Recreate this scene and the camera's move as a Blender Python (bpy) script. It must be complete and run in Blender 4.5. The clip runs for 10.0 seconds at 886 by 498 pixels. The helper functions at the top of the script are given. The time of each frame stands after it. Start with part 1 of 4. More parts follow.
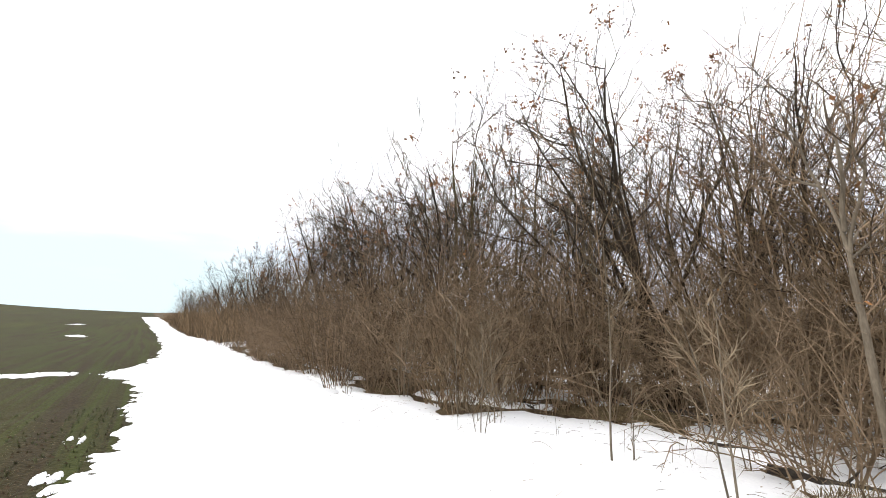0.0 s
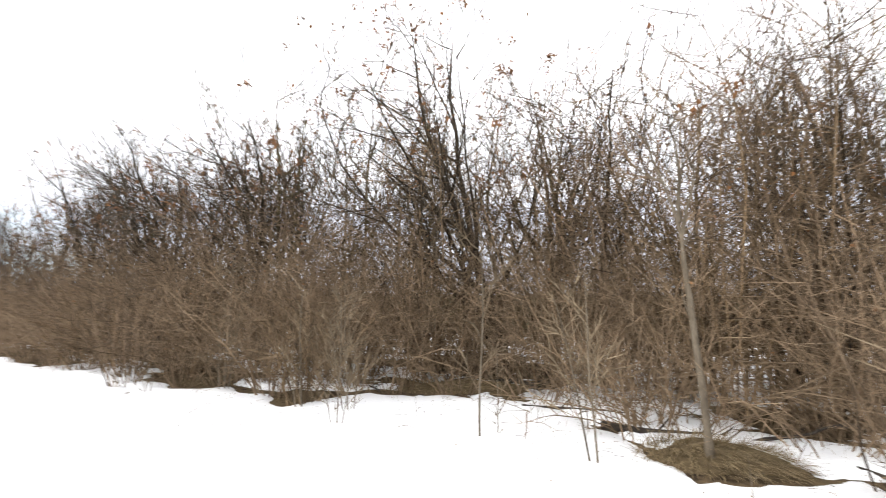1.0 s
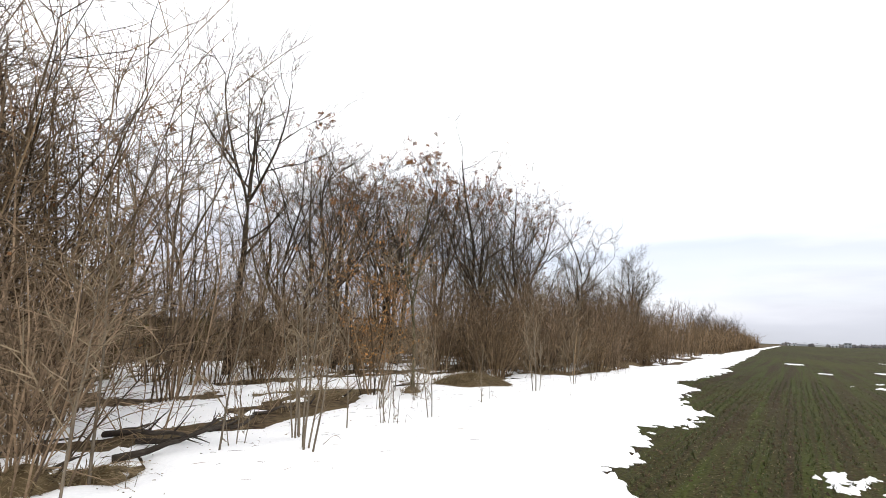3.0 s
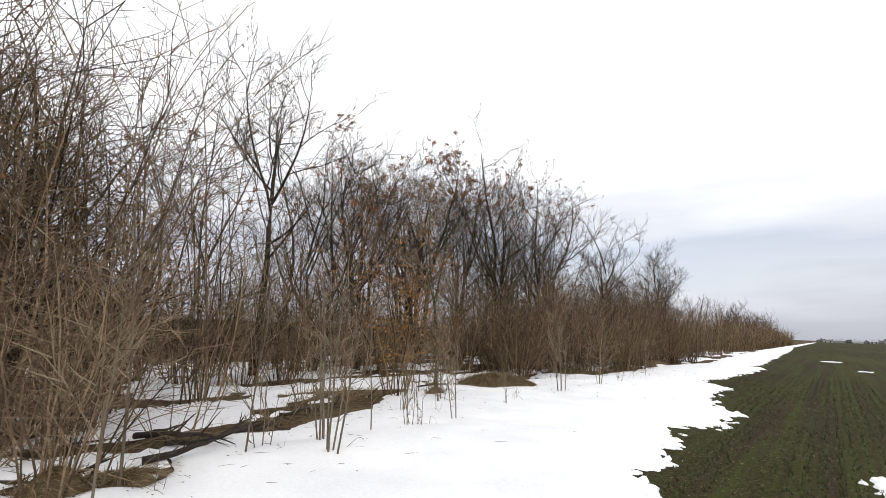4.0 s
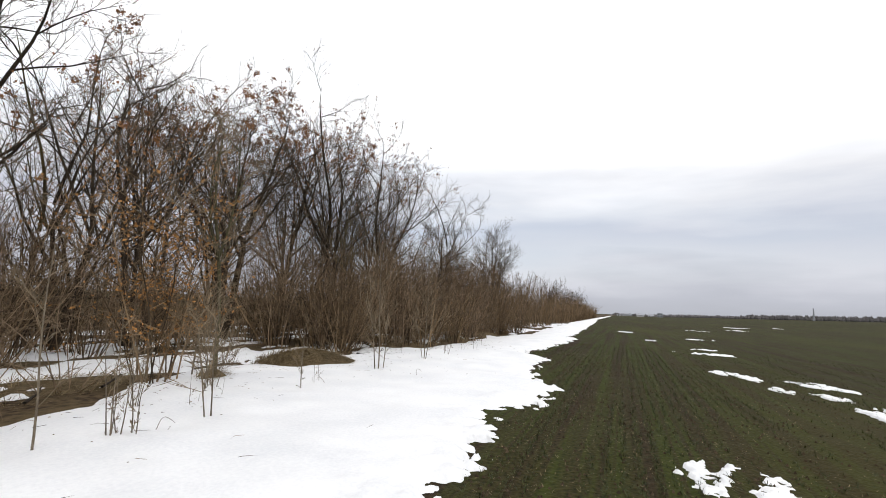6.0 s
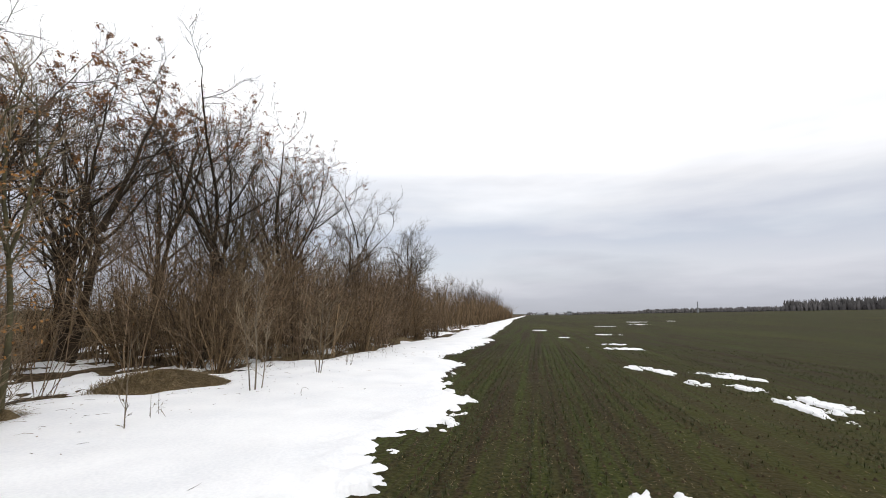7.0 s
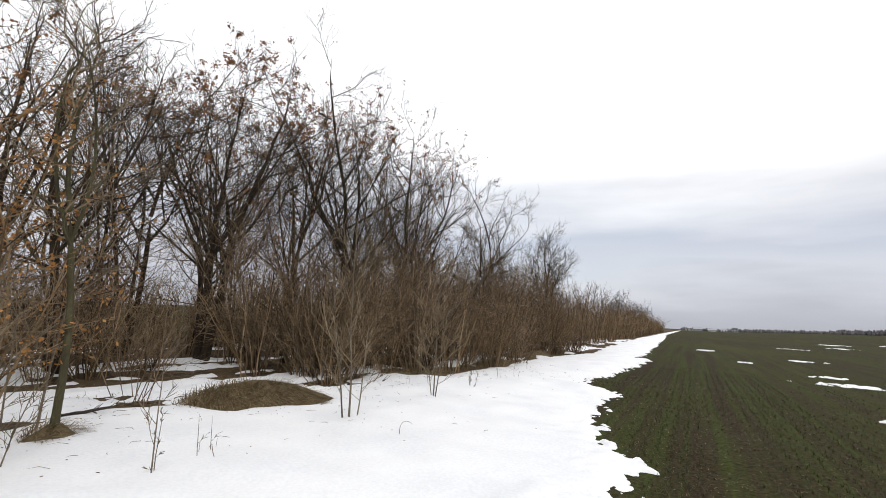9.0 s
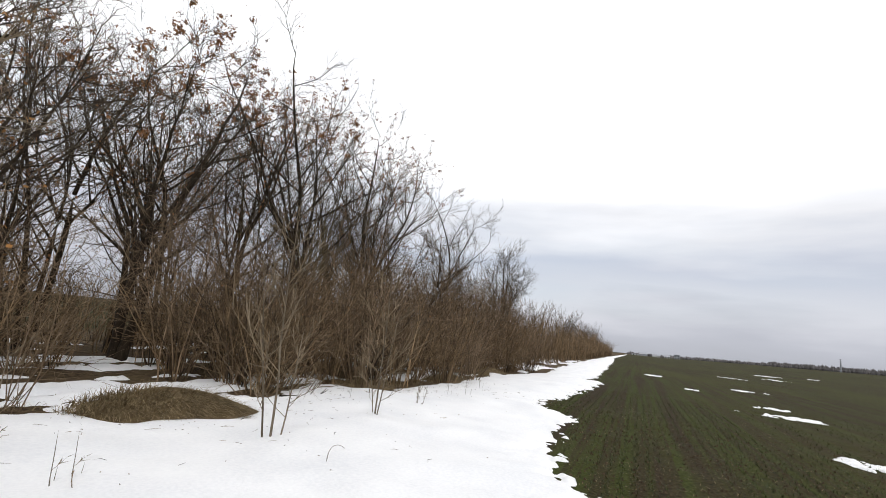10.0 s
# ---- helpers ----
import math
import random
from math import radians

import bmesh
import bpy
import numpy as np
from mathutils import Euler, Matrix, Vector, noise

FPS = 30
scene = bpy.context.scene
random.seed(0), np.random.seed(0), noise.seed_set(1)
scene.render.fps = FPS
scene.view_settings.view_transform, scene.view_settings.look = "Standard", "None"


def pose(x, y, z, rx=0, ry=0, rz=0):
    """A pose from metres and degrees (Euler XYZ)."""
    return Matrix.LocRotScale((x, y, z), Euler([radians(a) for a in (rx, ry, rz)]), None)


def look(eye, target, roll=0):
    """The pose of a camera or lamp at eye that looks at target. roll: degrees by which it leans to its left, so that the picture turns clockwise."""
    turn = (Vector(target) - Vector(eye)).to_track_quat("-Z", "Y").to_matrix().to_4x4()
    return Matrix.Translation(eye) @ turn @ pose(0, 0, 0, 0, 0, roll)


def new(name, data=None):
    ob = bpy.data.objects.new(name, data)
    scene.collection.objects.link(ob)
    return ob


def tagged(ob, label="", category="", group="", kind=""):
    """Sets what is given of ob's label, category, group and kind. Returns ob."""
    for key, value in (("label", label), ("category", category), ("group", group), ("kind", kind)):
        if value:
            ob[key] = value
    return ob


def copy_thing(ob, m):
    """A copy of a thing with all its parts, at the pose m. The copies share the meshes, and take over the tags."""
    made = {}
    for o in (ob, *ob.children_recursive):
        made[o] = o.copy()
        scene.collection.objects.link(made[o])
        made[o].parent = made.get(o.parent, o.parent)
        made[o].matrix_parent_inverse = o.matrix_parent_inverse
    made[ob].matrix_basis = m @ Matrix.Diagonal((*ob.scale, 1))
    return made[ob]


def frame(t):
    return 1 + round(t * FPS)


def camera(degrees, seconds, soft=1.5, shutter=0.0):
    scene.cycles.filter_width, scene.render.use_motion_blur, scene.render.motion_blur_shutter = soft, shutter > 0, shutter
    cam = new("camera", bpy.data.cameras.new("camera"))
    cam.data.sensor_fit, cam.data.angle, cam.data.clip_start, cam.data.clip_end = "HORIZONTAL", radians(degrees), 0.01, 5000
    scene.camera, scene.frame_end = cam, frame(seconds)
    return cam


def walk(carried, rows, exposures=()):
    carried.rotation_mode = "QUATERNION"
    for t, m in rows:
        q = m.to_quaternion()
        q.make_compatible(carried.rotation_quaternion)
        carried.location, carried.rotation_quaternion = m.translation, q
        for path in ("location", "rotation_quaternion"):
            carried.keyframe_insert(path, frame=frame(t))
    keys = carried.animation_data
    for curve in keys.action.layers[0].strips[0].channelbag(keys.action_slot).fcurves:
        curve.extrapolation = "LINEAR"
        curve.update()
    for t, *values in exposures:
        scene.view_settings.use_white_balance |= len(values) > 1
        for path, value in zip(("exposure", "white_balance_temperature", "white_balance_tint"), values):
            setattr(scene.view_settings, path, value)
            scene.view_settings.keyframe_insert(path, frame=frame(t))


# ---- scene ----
# World: +x runs along the snow strip, +y towards the shelterbelt, the wheat field lies at -y.
cam = camera(88.0, 10.0, soft=0.5, shutter=0.1)
# seconds, x, y, z, yaw, pitch, roll
PATH = [
    (0, 0.52, 0.35, 1.50, 57.5, 9.3, 0.2),
    (0.5, 0.13, 0.33, 1.52, 53.0, 9.7, 0.9),
    (1, -0.33, 0.17, 1.54, 33.5, 6.3, -0.7),
    (1.3, -0.55, 0.04, 1.56, 7.2, 5.8, 3.0),
    (1.5, -0.72, 0.10, 1.52, -9.5, 6.2, 3.2),
    (1.7, -0.80, 0.12, 1.53, -24.0, 7.1, 4.2),
    (2, -0.78, 0.11, 1.48, -37.7, 8.8, 2.9),
    (2.5, -0.66, -0.09, 1.47, -48.9, 8.7, 3.5),
    (2.7, -0.55, -0.09, 1.46, -52.3, 9.4, 2.9),
    (3.8, -0.39, -0.05, 1.48, -52.6, 10.7, 2.0),
    (4, -0.40, -0.04, 1.48, -50.0, 9.7, 2.0),
    (4.5, -0.26, -0.04, 1.46, -52.3, 9.3, 1.7),
    (5, 0.27, -0.15, 1.38, -68.8, 6.4, -0.6),
    (5.2, 0.50, -0.04, 1.35, -69.0, 6.4, 1.3),
    (6.3, 1.95, 0.32, 1.44, -68.7, 7.1, 3.0),
    (6.5, 2.24, 0.31, 1.39, -69.4, 5.1, 4.7),
    (7, 2.95, 0.37, 1.37, -78.7, 8.0, 0.4),
    (7.5, 3.61, 0.48, 1.40, -79.7, 7.8, 3.5),
    (8, 4.17, 0.53, 1.40, -76.4, 11.0, 0.8),
    (8.5, 4.67, 0.80, 1.42, -62.6, 9.3, 4.6),
    (9, 5.04, 0.96, 1.44, -61.6, 8.5, 2.7),
    (9.5, 5.41, 1.04, 1.44, -65.2, 9.2, 2.2),
    (10, 5.73, 1.23, 1.41, -66.5, 10.4, 6.0),
]
EXPOSURES = [(0.0, 0.8), (1.0, 1.05), (1.5, 1.45), (2.0, 1.38), (2.5, 1.0), (2.7, 0.8), (3.8, 0.18), (5.0, 0.18), (6.3, 0.04), (10.0, 0.04)]
walk(cam, [(t, pose(x, y, z, 90 + p, 0, w) @ pose(0, 0, 0, 0, 0, r)) for t, x, y, z, w, p, r in PATH], EXPOSURES)

# ---- sky and light ----
SUN_EL, SUN_AZ = 34.0, -142.0          # degrees; azimuth from +x


def sky_world():
    w = bpy.data.worlds.new("overcast_sky")
    scene.world = w
    w.use_nodes = True
    nt = w.node_tree
    N, K = nt.nodes, nt.links
    N.clear()
    out, bg = N.new("ShaderNodeOutputWorld"), N.new("ShaderNodeBackground")
    co, sep = N.new("ShaderNodeTexCoord"), N.new("ShaderNodeSeparateXYZ")
    K.new(co.outputs["Generated"], sep.inputs[0])
    # cloud sheets, flattened towards the horizon
    mp = N.new("ShaderNodeMapping")
    mp.inputs["Scale"].default_value = (1.6, 1.6, 9.0)
    K.new(co.outputs["Generated"], mp.inputs[0])
    n1 = N.new("ShaderNodeTexNoise")
    n1.inputs["Scale"].default_value, n1.inputs["Detail"].default_value, n1.inputs["Roughness"].default_value = 1.3, 5.0, 0.5
    K.new(mp.outputs[0], n1.inputs[0])
    wob = N.new("ShaderNodeMath"); wob.operation = "MULTIPLY_ADD"
    K.new(n1.outputs[0], wob.inputs[0]); wob.inputs[1].default_value = 0.22
    lift = N.new("ShaderNodeMath"); lift.operation = "SUBTRACT"
    K.new(sep.outputs[2], lift.inputs[0]); lift.inputs[1].default_value = 0.11
    bright = N.new("ShaderNodeVectorMath"); bright.operation = "DOT_PRODUCT"
    K.new(co.outputs["Generated"], bright.inputs[0])
    bright.inputs[1].default_value = (math.cos(radians(SUN_AZ)) * 0.05, math.sin(radians(SUN_AZ)) * 0.03, 0.0)
    pos = N.new("ShaderNodeMath"); pos.operation = "MAXIMUM"; pos.inputs[1].default_value = 0.0
    K.new(bright.outputs["Value"], pos.inputs[0])
    both = N.new("ShaderNodeMath"); both.operation = "ADD"
    K.new(lift.outputs[0], both.inputs[0]); K.new(pos.outputs[0], both.inputs[1])
    K.new(both.outputs[0], wob.inputs[2])
    ramp = N.new("ShaderNodeValToRGB")
    e = ramp.color_ramp.elements
    e[0].position, e[0].color = 0.0, (0.46, 0.475, 0.53, 1)
    e[1].position, e[1].color = 0.34, (1.25, 1.25, 1.27, 1)
    for p, c in ((0.05, (0.52, 0.535, 0.60, 1)), (0.11, (0.70, 0.71, 0.77, 1)), (0.17, (0.64, 0.66, 0.74, 1)), (0.235, (0.88, 0.88, 0.91, 1))):
        el = e.new(p); el.color = c
    K.new(wob.outputs[0], ramp.inputs[0])
    sky = N.new("ShaderNodeTexSky")
    sky.sky_type, sky.sun_disc = "NISHITA", False
    sky.sun_elevation, sky.sun_rotation = radians(SUN_EL), radians(90 - SUN_AZ)
    dim = N.new("ShaderNodeVectorMath"); dim.operation = "SCALE"; dim.inputs[3].default_value = 0.12
    K.new(sky.outputs[0], dim.inputs[0])
    # thin places in the cover let the blue through
    n2 = N.new("ShaderNodeTexNoise")
    n2.inputs["Scale"].default_value, n2.inputs["Detail"].default_value = 0.9, 4.0
    K.new(mp.outputs[0], n2.inputs[0])
    thin = N.new("ShaderNodeMapRange")
    thin.inputs[1].default_value, thin.inputs[2].default_value, thin.inputs[3].default_value, thin.inputs[4].default_value = 0.34, 0.58, 0.80, 0.98
    K.new(n2.outputs[0], thin.inputs[0])
    mix = N.new("ShaderNodeMix"); mix.data_type = "RGBA"
    K.new(thin.outputs[0], mix.inputs["Factor"])
    K.new(dim.outputs[0], mix.inputs["A"])
    K.new(ramp.outputs[0], mix.inputs["B"])
    # a wide gap in the clouds low down on the -x side
    west = N.new("ShaderNodeMapRange"); west.interpolation_type = "SMOOTHSTEP"
    west.inputs[1].default_value, west.inputs[2].default_value = -0.55, -0.92
    K.new(sep.outputs[0], west.inputs[0])
    low = N.new("ShaderNodeMapRange"); low.interpolation_type = "SMOOTHSTEP"
    low.inputs[1].default_value, low.inputs[2].default_value = 0.52, 0.34
    edge = N.new("ShaderNodeMath"); edge.operation = "MULTIPLY_ADD"; edge.inputs[1].default_value = 0.5
    slant = N.new("ShaderNodeVectorMath"); slant.operation = "DOT_PRODUCT"
    K.new(co.outputs["Generated"], slant.inputs[0]); slant.inputs[1].default_value = (0.0, 0.35, 1.0)
    K.new(n1.outputs[0], edge.inputs[0]); K.new(slant.outputs["Value"], edge.inputs[2])
    K.new(edge.outputs[0], low.inputs[0])
    gap = N.new("ShaderNodeMath"); gap.operation = "MULTIPLY"
    K.new(west.outputs[0], gap.inputs[0]); K.new(low.outputs[0], gap.inputs[1])
    clear = N.new("ShaderNodeMix"); clear.data_type = "RGBA"
    K.new(gap.outputs[0], clear.inputs["Factor"])
    K.new(mix.outputs["Result"], clear.inputs["A"])
    clear.inputs["B"].default_value = (0.52, 0.63, 0.67, 1)
    K.new(clear.outputs["Result"], bg.inputs[0])
    bg.inputs[1].default_value = 1.0
    K.new(bg.outputs[0], out.inputs[0])


sky_world()
sun = new("sun", bpy.data.lights.new("sun", "SUN"))
sun.data.energy, sun.data.angle, sun.data.color = 0.9, radians(22), (1.0, 0.95, 0.88)
_d = Vector((math.cos(radians(SUN_AZ)) * math.cos(radians(SUN_EL)), math.sin(radians(SUN_AZ)) * math.cos(radians(SUN_EL)), math.sin(radians(SUN_EL))))
sun.matrix_world = look(_d * 60, (0, 0, 0))


# ---- materials ----
def material(name, colours, scale=6.0, fine=60.0, rough=0.85, bump=0.3, stretch=(1, 1, 1), island=0.0, per_object=0.0, coords="Object", depth=0.01, spec=0.2):
    """Noise-mixed colours at two scales, with a bump; island and per_object vary the brightness piece by piece."""
    m = bpy.data.materials.new(name)
    m.use_nodes = True
    nt = m.node_tree
    N, K = nt.nodes, nt.links
    b = N["Principled BSDF"]
    b.inputs["Roughness"].default_value = rough
    b.inputs["Specular IOR Level"].default_value = spec
    co, mp = N.new("ShaderNodeTexCoord"), N.new("ShaderNodeMapping")
    mp.inputs["Scale"].default_value = stretch
    K.new(co.outputs[coords], mp.inputs[0])
    big, small = N.new("ShaderNodeTexNoise"), N.new("ShaderNodeTexNoise")
    for n, s in ((big, scale), (small, fine)):
        n.inputs["Scale"].default_value, n.inputs["Detail"].default_value = s, 4.0
        K.new(mp.outputs[0], n.inputs[0])
    add = N.new("ShaderNodeMath"); add.operation = "MULTIPLY_ADD"
    add.inputs[1].default_value = 0.6
    K.new(big.outputs[0], add.inputs[0])
    half = N.new("ShaderNodeMath"); half.operation = "MULTIPLY"; half.inputs[1].default_value = 0.4
    K.new(small.outputs[0], half.inputs[0])
    K.new(half.outputs[0], add.inputs[2])
    ramp = N.new("ShaderNodeValToRGB")
    e = ramp.color_ramp.elements
    k = len(colours)
    e[0].position, e[0].color = 0.32, (*colours[0], 1)
    e[1].position, e[1].color = 0.68, (*colours[-1], 1)
    for i in range(1, k - 1):
        el = e.new(0.32 + 0.36 * i / (k - 1)); el.color = (*colours[i], 1)
    K.new(add.outputs[0], ramp.inputs[0])
    last = ramp.outputs[0]
    for amount, node, socket in ((island, "ShaderNodeNewGeometry", "Random Per Island"), (per_object, "ShaderNodeObjectInfo", "Random")):
        if amount:
            g, r, h = N.new(node), N.new("ShaderNodeMapRange"), N.new("ShaderNodeHueSaturation")
            r.inputs[3].default_value, r.inputs[4].default_value = 1 - amount, 1 + amount
            K.new(g.outputs[socket], r.inputs[0])
            K.new(r.outputs[0], h.inputs["Value"])
            K.new(last, h.inputs["Color"])
            last = h.outputs[0]
    K.new(last, b.inputs["Base Color"])
    if bump:
        bp = N.new("ShaderNodeBump")
        bp.inputs["Strength"].default_value, bp.inputs["Distance"].default_value = bump, depth
        K.new(add.outputs[0], bp.inputs["Height"])
        K.new(bp.outputs[0], b.inputs["Normal"])
    return m


BARK_DARK = material("bark_dark", [(0.0143, 0.01, 0.00658), (0.0286, 0.0206, 0.0132), (0.0571, 0.0426, 0.0282)], 9, 50, 0.9, 0.6, (1, 1, 0.25), per_object=0.25)
BARK_GREY = material("bark_grey", [(0.0723, 0.0564, 0.04), (0.136, 0.11, 0.0784), (0.217, 0.178, 0.132)], 9, 60, 0.85, 0.4, (1, 1, 0.3), per_object=0.2)
BARK_GREEN = material("bark_mossy_green", [(0.035, 0.0301, 0.0182), (0.0665, 0.0588, 0.0308), (0.105, 0.0938, 0.0525)], 6, 50, 0.9, 0.5, (1, 1, 0.3))
BARK_MOSS = material("bark_moss", [(0.0331, 0.0235, 0.0121), (0.0605, 0.0451, 0.0183), (0.11, 0.0827, 0.0304)], 5, 40, 0.9, 0.5, (1, 1, 0.3), per_object=0.2)
TWIG_BROWN = material("twig_brown", [(0.0719, 0.048, 0.0291), (0.124, 0.086, 0.053), (0.195, 0.14, 0.0915)], 3, 30, 0.8, 0, island=0.8, per_object=0.2)
TWIG_RED = material("twig_red", [(0.0753, 0.048, 0.0261), (0.13, 0.088, 0.0484), (0.198, 0.14, 0.0813)], 3, 30, 0.8, 0, island=0.8, per_object=0.25)
TWIG_GREY = material("twig_grey", [(0.0388, 0.0301, 0.0205), (0.0718, 0.0563, 0.0377), (0.121, 0.097, 0.0655)], 3, 30, 0.8, 0, island=0.6, per_object=0.2)
TWIG_SAP = material("sapling_shoot", [(0.0978, 0.073, 0.0448), (0.162, 0.123, 0.0784), (0.242, 0.189, 0.124)], 3, 30, 0.75, 0, island=0.3, per_object=0.15)
TWIG_TAN = material("twig_tan", [(0.111, 0.0749, 0.0445), (0.18, 0.126, 0.0772), (0.274, 0.198, 0.129)], 3, 30, 0.75, 0, island=0.3, per_object=0.15)
LEAF_BROWN = material("leaf_brown", [(0.105, 0.050, 0.021), (0.19, 0.087, 0.033), (0.28, 0.137, 0.054)], 4, 30, 0.8, 0, island=0.4)
LEAF_ORANGE = material("leaf_orange", [(0.19, 0.09, 0.028), (0.31, 0.15, 0.047), (0.41, 0.215, 0.075)], 4, 30, 0.75, 0, island=0.35)
STRAW = material("dry_grass", [(0.13, 0.094, 0.050), (0.205, 0.152, 0.083), (0.29, 0.225, 0.13)], 5, 60, 0.85, 0, island=0.35)
STRAW_MAT = material("matted_grass", [(0.062, 0.044, 0.023), (0.115, 0.083, 0.044), (0.19, 0.142, 0.078)], 7, 90, 0.9, 0.9, (1, 3, 1), depth=0.02)
WOOD_ROT = material("rotten_wood", [(0.018, 0.014, 0.011), (0.042, 0.034, 0.027), (0.085, 0.072, 0.058)], 5, 40, 0.9, 0.7, (0.4, 1, 1))
WHEAT = material("wheat_blade", [(0.0216, 0.0287, 0.00765), (0.0378, 0.0456, 0.0136), (0.0649, 0.0659, 0.0255)], 0.7, 20, 0.6, 0, island=0.4)
SOIL = material("soil_clod", [(0.022, 0.015, 0.009), (0.05, 0.035, 0.021), (0.085, 0.062, 0.038)], 20, 90, 0.95, 0.4, island=0.4)
WALL_PALE = material("pale_wall", [(0.34, 0.34, 0.35), (0.46, 0.46, 0.46)], 0.3, 3, 0.8, 0)
WALL_GREY = material("grey_wall", [(0.20, 0.21, 0.23), (0.28, 0.29, 0.31)], 0.3, 3, 0.8, 0)
ROOF_GREY = material("roof_sheet", [(0.24, 0.25, 0.27), (0.36, 0.37, 0.40)], 0.3, 3, 0.6, 0)
GLASS_DARK = material("window_glass", [(0.03, 0.035, 0.04), (0.06, 0.065, 0.07)], 1, 5, 0.15, 0, spec=0.5)
FAR_WOOD = material("far_wood", [(0.10, 0.095, 0.095), (0.15, 0.14, 0.14)], 0.1, 2, 0.9, 0, island=0.25)


def ground_material():
    """Sprouting wheat in drill rows over dark soil, and brown leaf litter under the trees."""
    m = bpy.data.materials.new("field_and_litter")
    m.use_nodes = True
    nt = m.node_tree
    N, K = nt.nodes, nt.links
    b = N["Principled BSDF"]
    b.inputs["Roughness"].default_value, b.inputs["Specular IOR Level"].default_value = 0.95, 0.1
    geo, sep = N.new("ShaderNodeNewGeometry"), N.new("ShaderNodeSeparateXYZ")
    K.new(geo.outputs["Position"], sep.inputs[0])

    def noise_at(scale, stretch, detail=4.0):
        mp, n = N.new("ShaderNodeMapping"), N.new("ShaderNodeTexNoise")
        mp.inputs["Scale"].default_value = stretch
        n.inputs["Scale"].default_value, n.inputs["Detail"].default_value = scale, detail
        K.new(geo.outputs["Position"], mp.inputs[0])
        K.new(mp.outputs[0], n.inputs[0])
        return n.outputs[0]

    def mapped(v, a, c, d=0.0, f=1.0):
        r = N.new("ShaderNodeMapRange")
        r.inputs[1].default_value, r.inputs[2].default_value, r.inputs[3].default_value, r.inputs[4].default_value = a, c, d, f
        K.new(v, r.inputs[0])
        return r.outputs[0]

    def blend(f, a, c):
        x = N.new("ShaderNodeMix"); x.data_type = "RGBA"
        K.new(f, x.inputs["Factor"])
        for s, v in (("A", a), ("B", c)):
            if isinstance(v, tuple):
                x.inputs[s].default_value = (*v, 1)
            else:
                K.new(v, x.inputs[s])
        return x.outputs["Result"]

    streak = noise_at(1.0, (0.07, 3.2, 1), 6.0)
    drill = noise_at(1.0, (0.12, 12.0, 1), 3.0)
    wide = noise_at(0.05, (0.35, 2.0, 1), 6.0)
    grain = noise_at(22.0, (1, 1, 1))
    soil = blend(mapped(grain, 0.35, 0.65), (0.0135, 0.009, 0.005), (0.047, 0.031, 0.0165))
    green = blend(mapped(grain, 0.3, 0.7), (0.0205, 0.0275, 0.005), (0.051, 0.058, 0.012))
    # passes of the drill: greener and barer bands side by side
    wob = N.new("ShaderNodeMath"); wob.operation = "MULTIPLY_ADD"; wob.inputs[1].default_value = 2 * math.pi / 0.78
    K.new(sep.outputs[1], wob.inputs[0])
    slow = N.new("ShaderNodeMath"); slow.operation = "MULTIPLY"; slow.inputs[1].default_value = 7.0
    K.new(noise_at(0.6, (0.04, 1.0, 1), 2.0), slow.inputs[0])
    K.new(slow.outputs[0], wob.inputs[2])
    band = N.new("ShaderNodeMath"); band.operation = "SINE"
    K.new(wob.outputs[0], band.inputs[0])
    share = N.new("ShaderNodeMath"); share.operation = "MULTIPLY_ADD"; share.inputs[1].default_value = 0.055
    K.new(band.outputs[0], share.inputs[0]); K.new(streak, share.inputs[2])
    field = blend(mapped(share.outputs[0], 0.37, 0.56, 0.12, 1.0), soil, green)
    field = blend(mapped(drill, 0.46, 0.60, 0.0, 0.62), field, soil)
    field = blend(mapped(wide, 0.46, 0.64, 0.0, 0.35), field, soil)
    field = blend(mapped(noise_at(0.11, (0.25, 1.5, 1), 5.0), 0.50, 0.68, 0.0, 0.6), field, (0.047, 0.047, 0.010))
    leafy = noise_at(9.0, (1, 1, 1), 6.0)
    litter = blend(mapped(leafy, 0.35, 0.65), (0.026, 0.018, 0.011), (0.120, 0.084, 0.048))
    litter = blend(mapped(noise_at(0.9, (1, 1, 1)), 0.45, 0.62, 0.0, 0.6), litter, (0.115, 0.086, 0.046))
    side = N.new("ShaderNodeMath"); side.operation = "MULTIPLY_ADD"     # the strip drifts towards the belt ahead
    more = N.new("ShaderNodeClamp"); more.inputs[1].default_value, more.inputs[2].default_value = 0.0, 150.0
    K.new(sep.outputs[0], more.inputs[0])
    K.new(more.outputs[0], side.inputs[0]); side.inputs[1].default_value = -0.03
    K.new(sep.outputs[1], side.inputs[2])
    col = blend(mapped(side.outputs[0], 2.5, 2.9), field, litter)
    col = blend(mapped(side.outputs[0], 21.0, 24.0), col, field)
    K.new(col, b.inputs["Base Color"])
    bp = N.new("ShaderNodeBump")
    bp.inputs["Strength"].default_value, bp.inputs["Distance"].default_value = 0.8, 0.03
    K.new(grain, bp.inputs["Height"])
    K.new(bp.outputs[0], b.inputs["Normal"])
    return m


def snow_material():
    m = material("old_snow", [(0.724, 0.735, 0.758), (0.809, 0.814, 0.826), (0.871, 0.874, 0.878)], 1.1, 30, 0.6, 0.6, coords="Object", depth=0.03, spec=0.3)
    return m


GROUND, SNOW = ground_material(), snow_material()

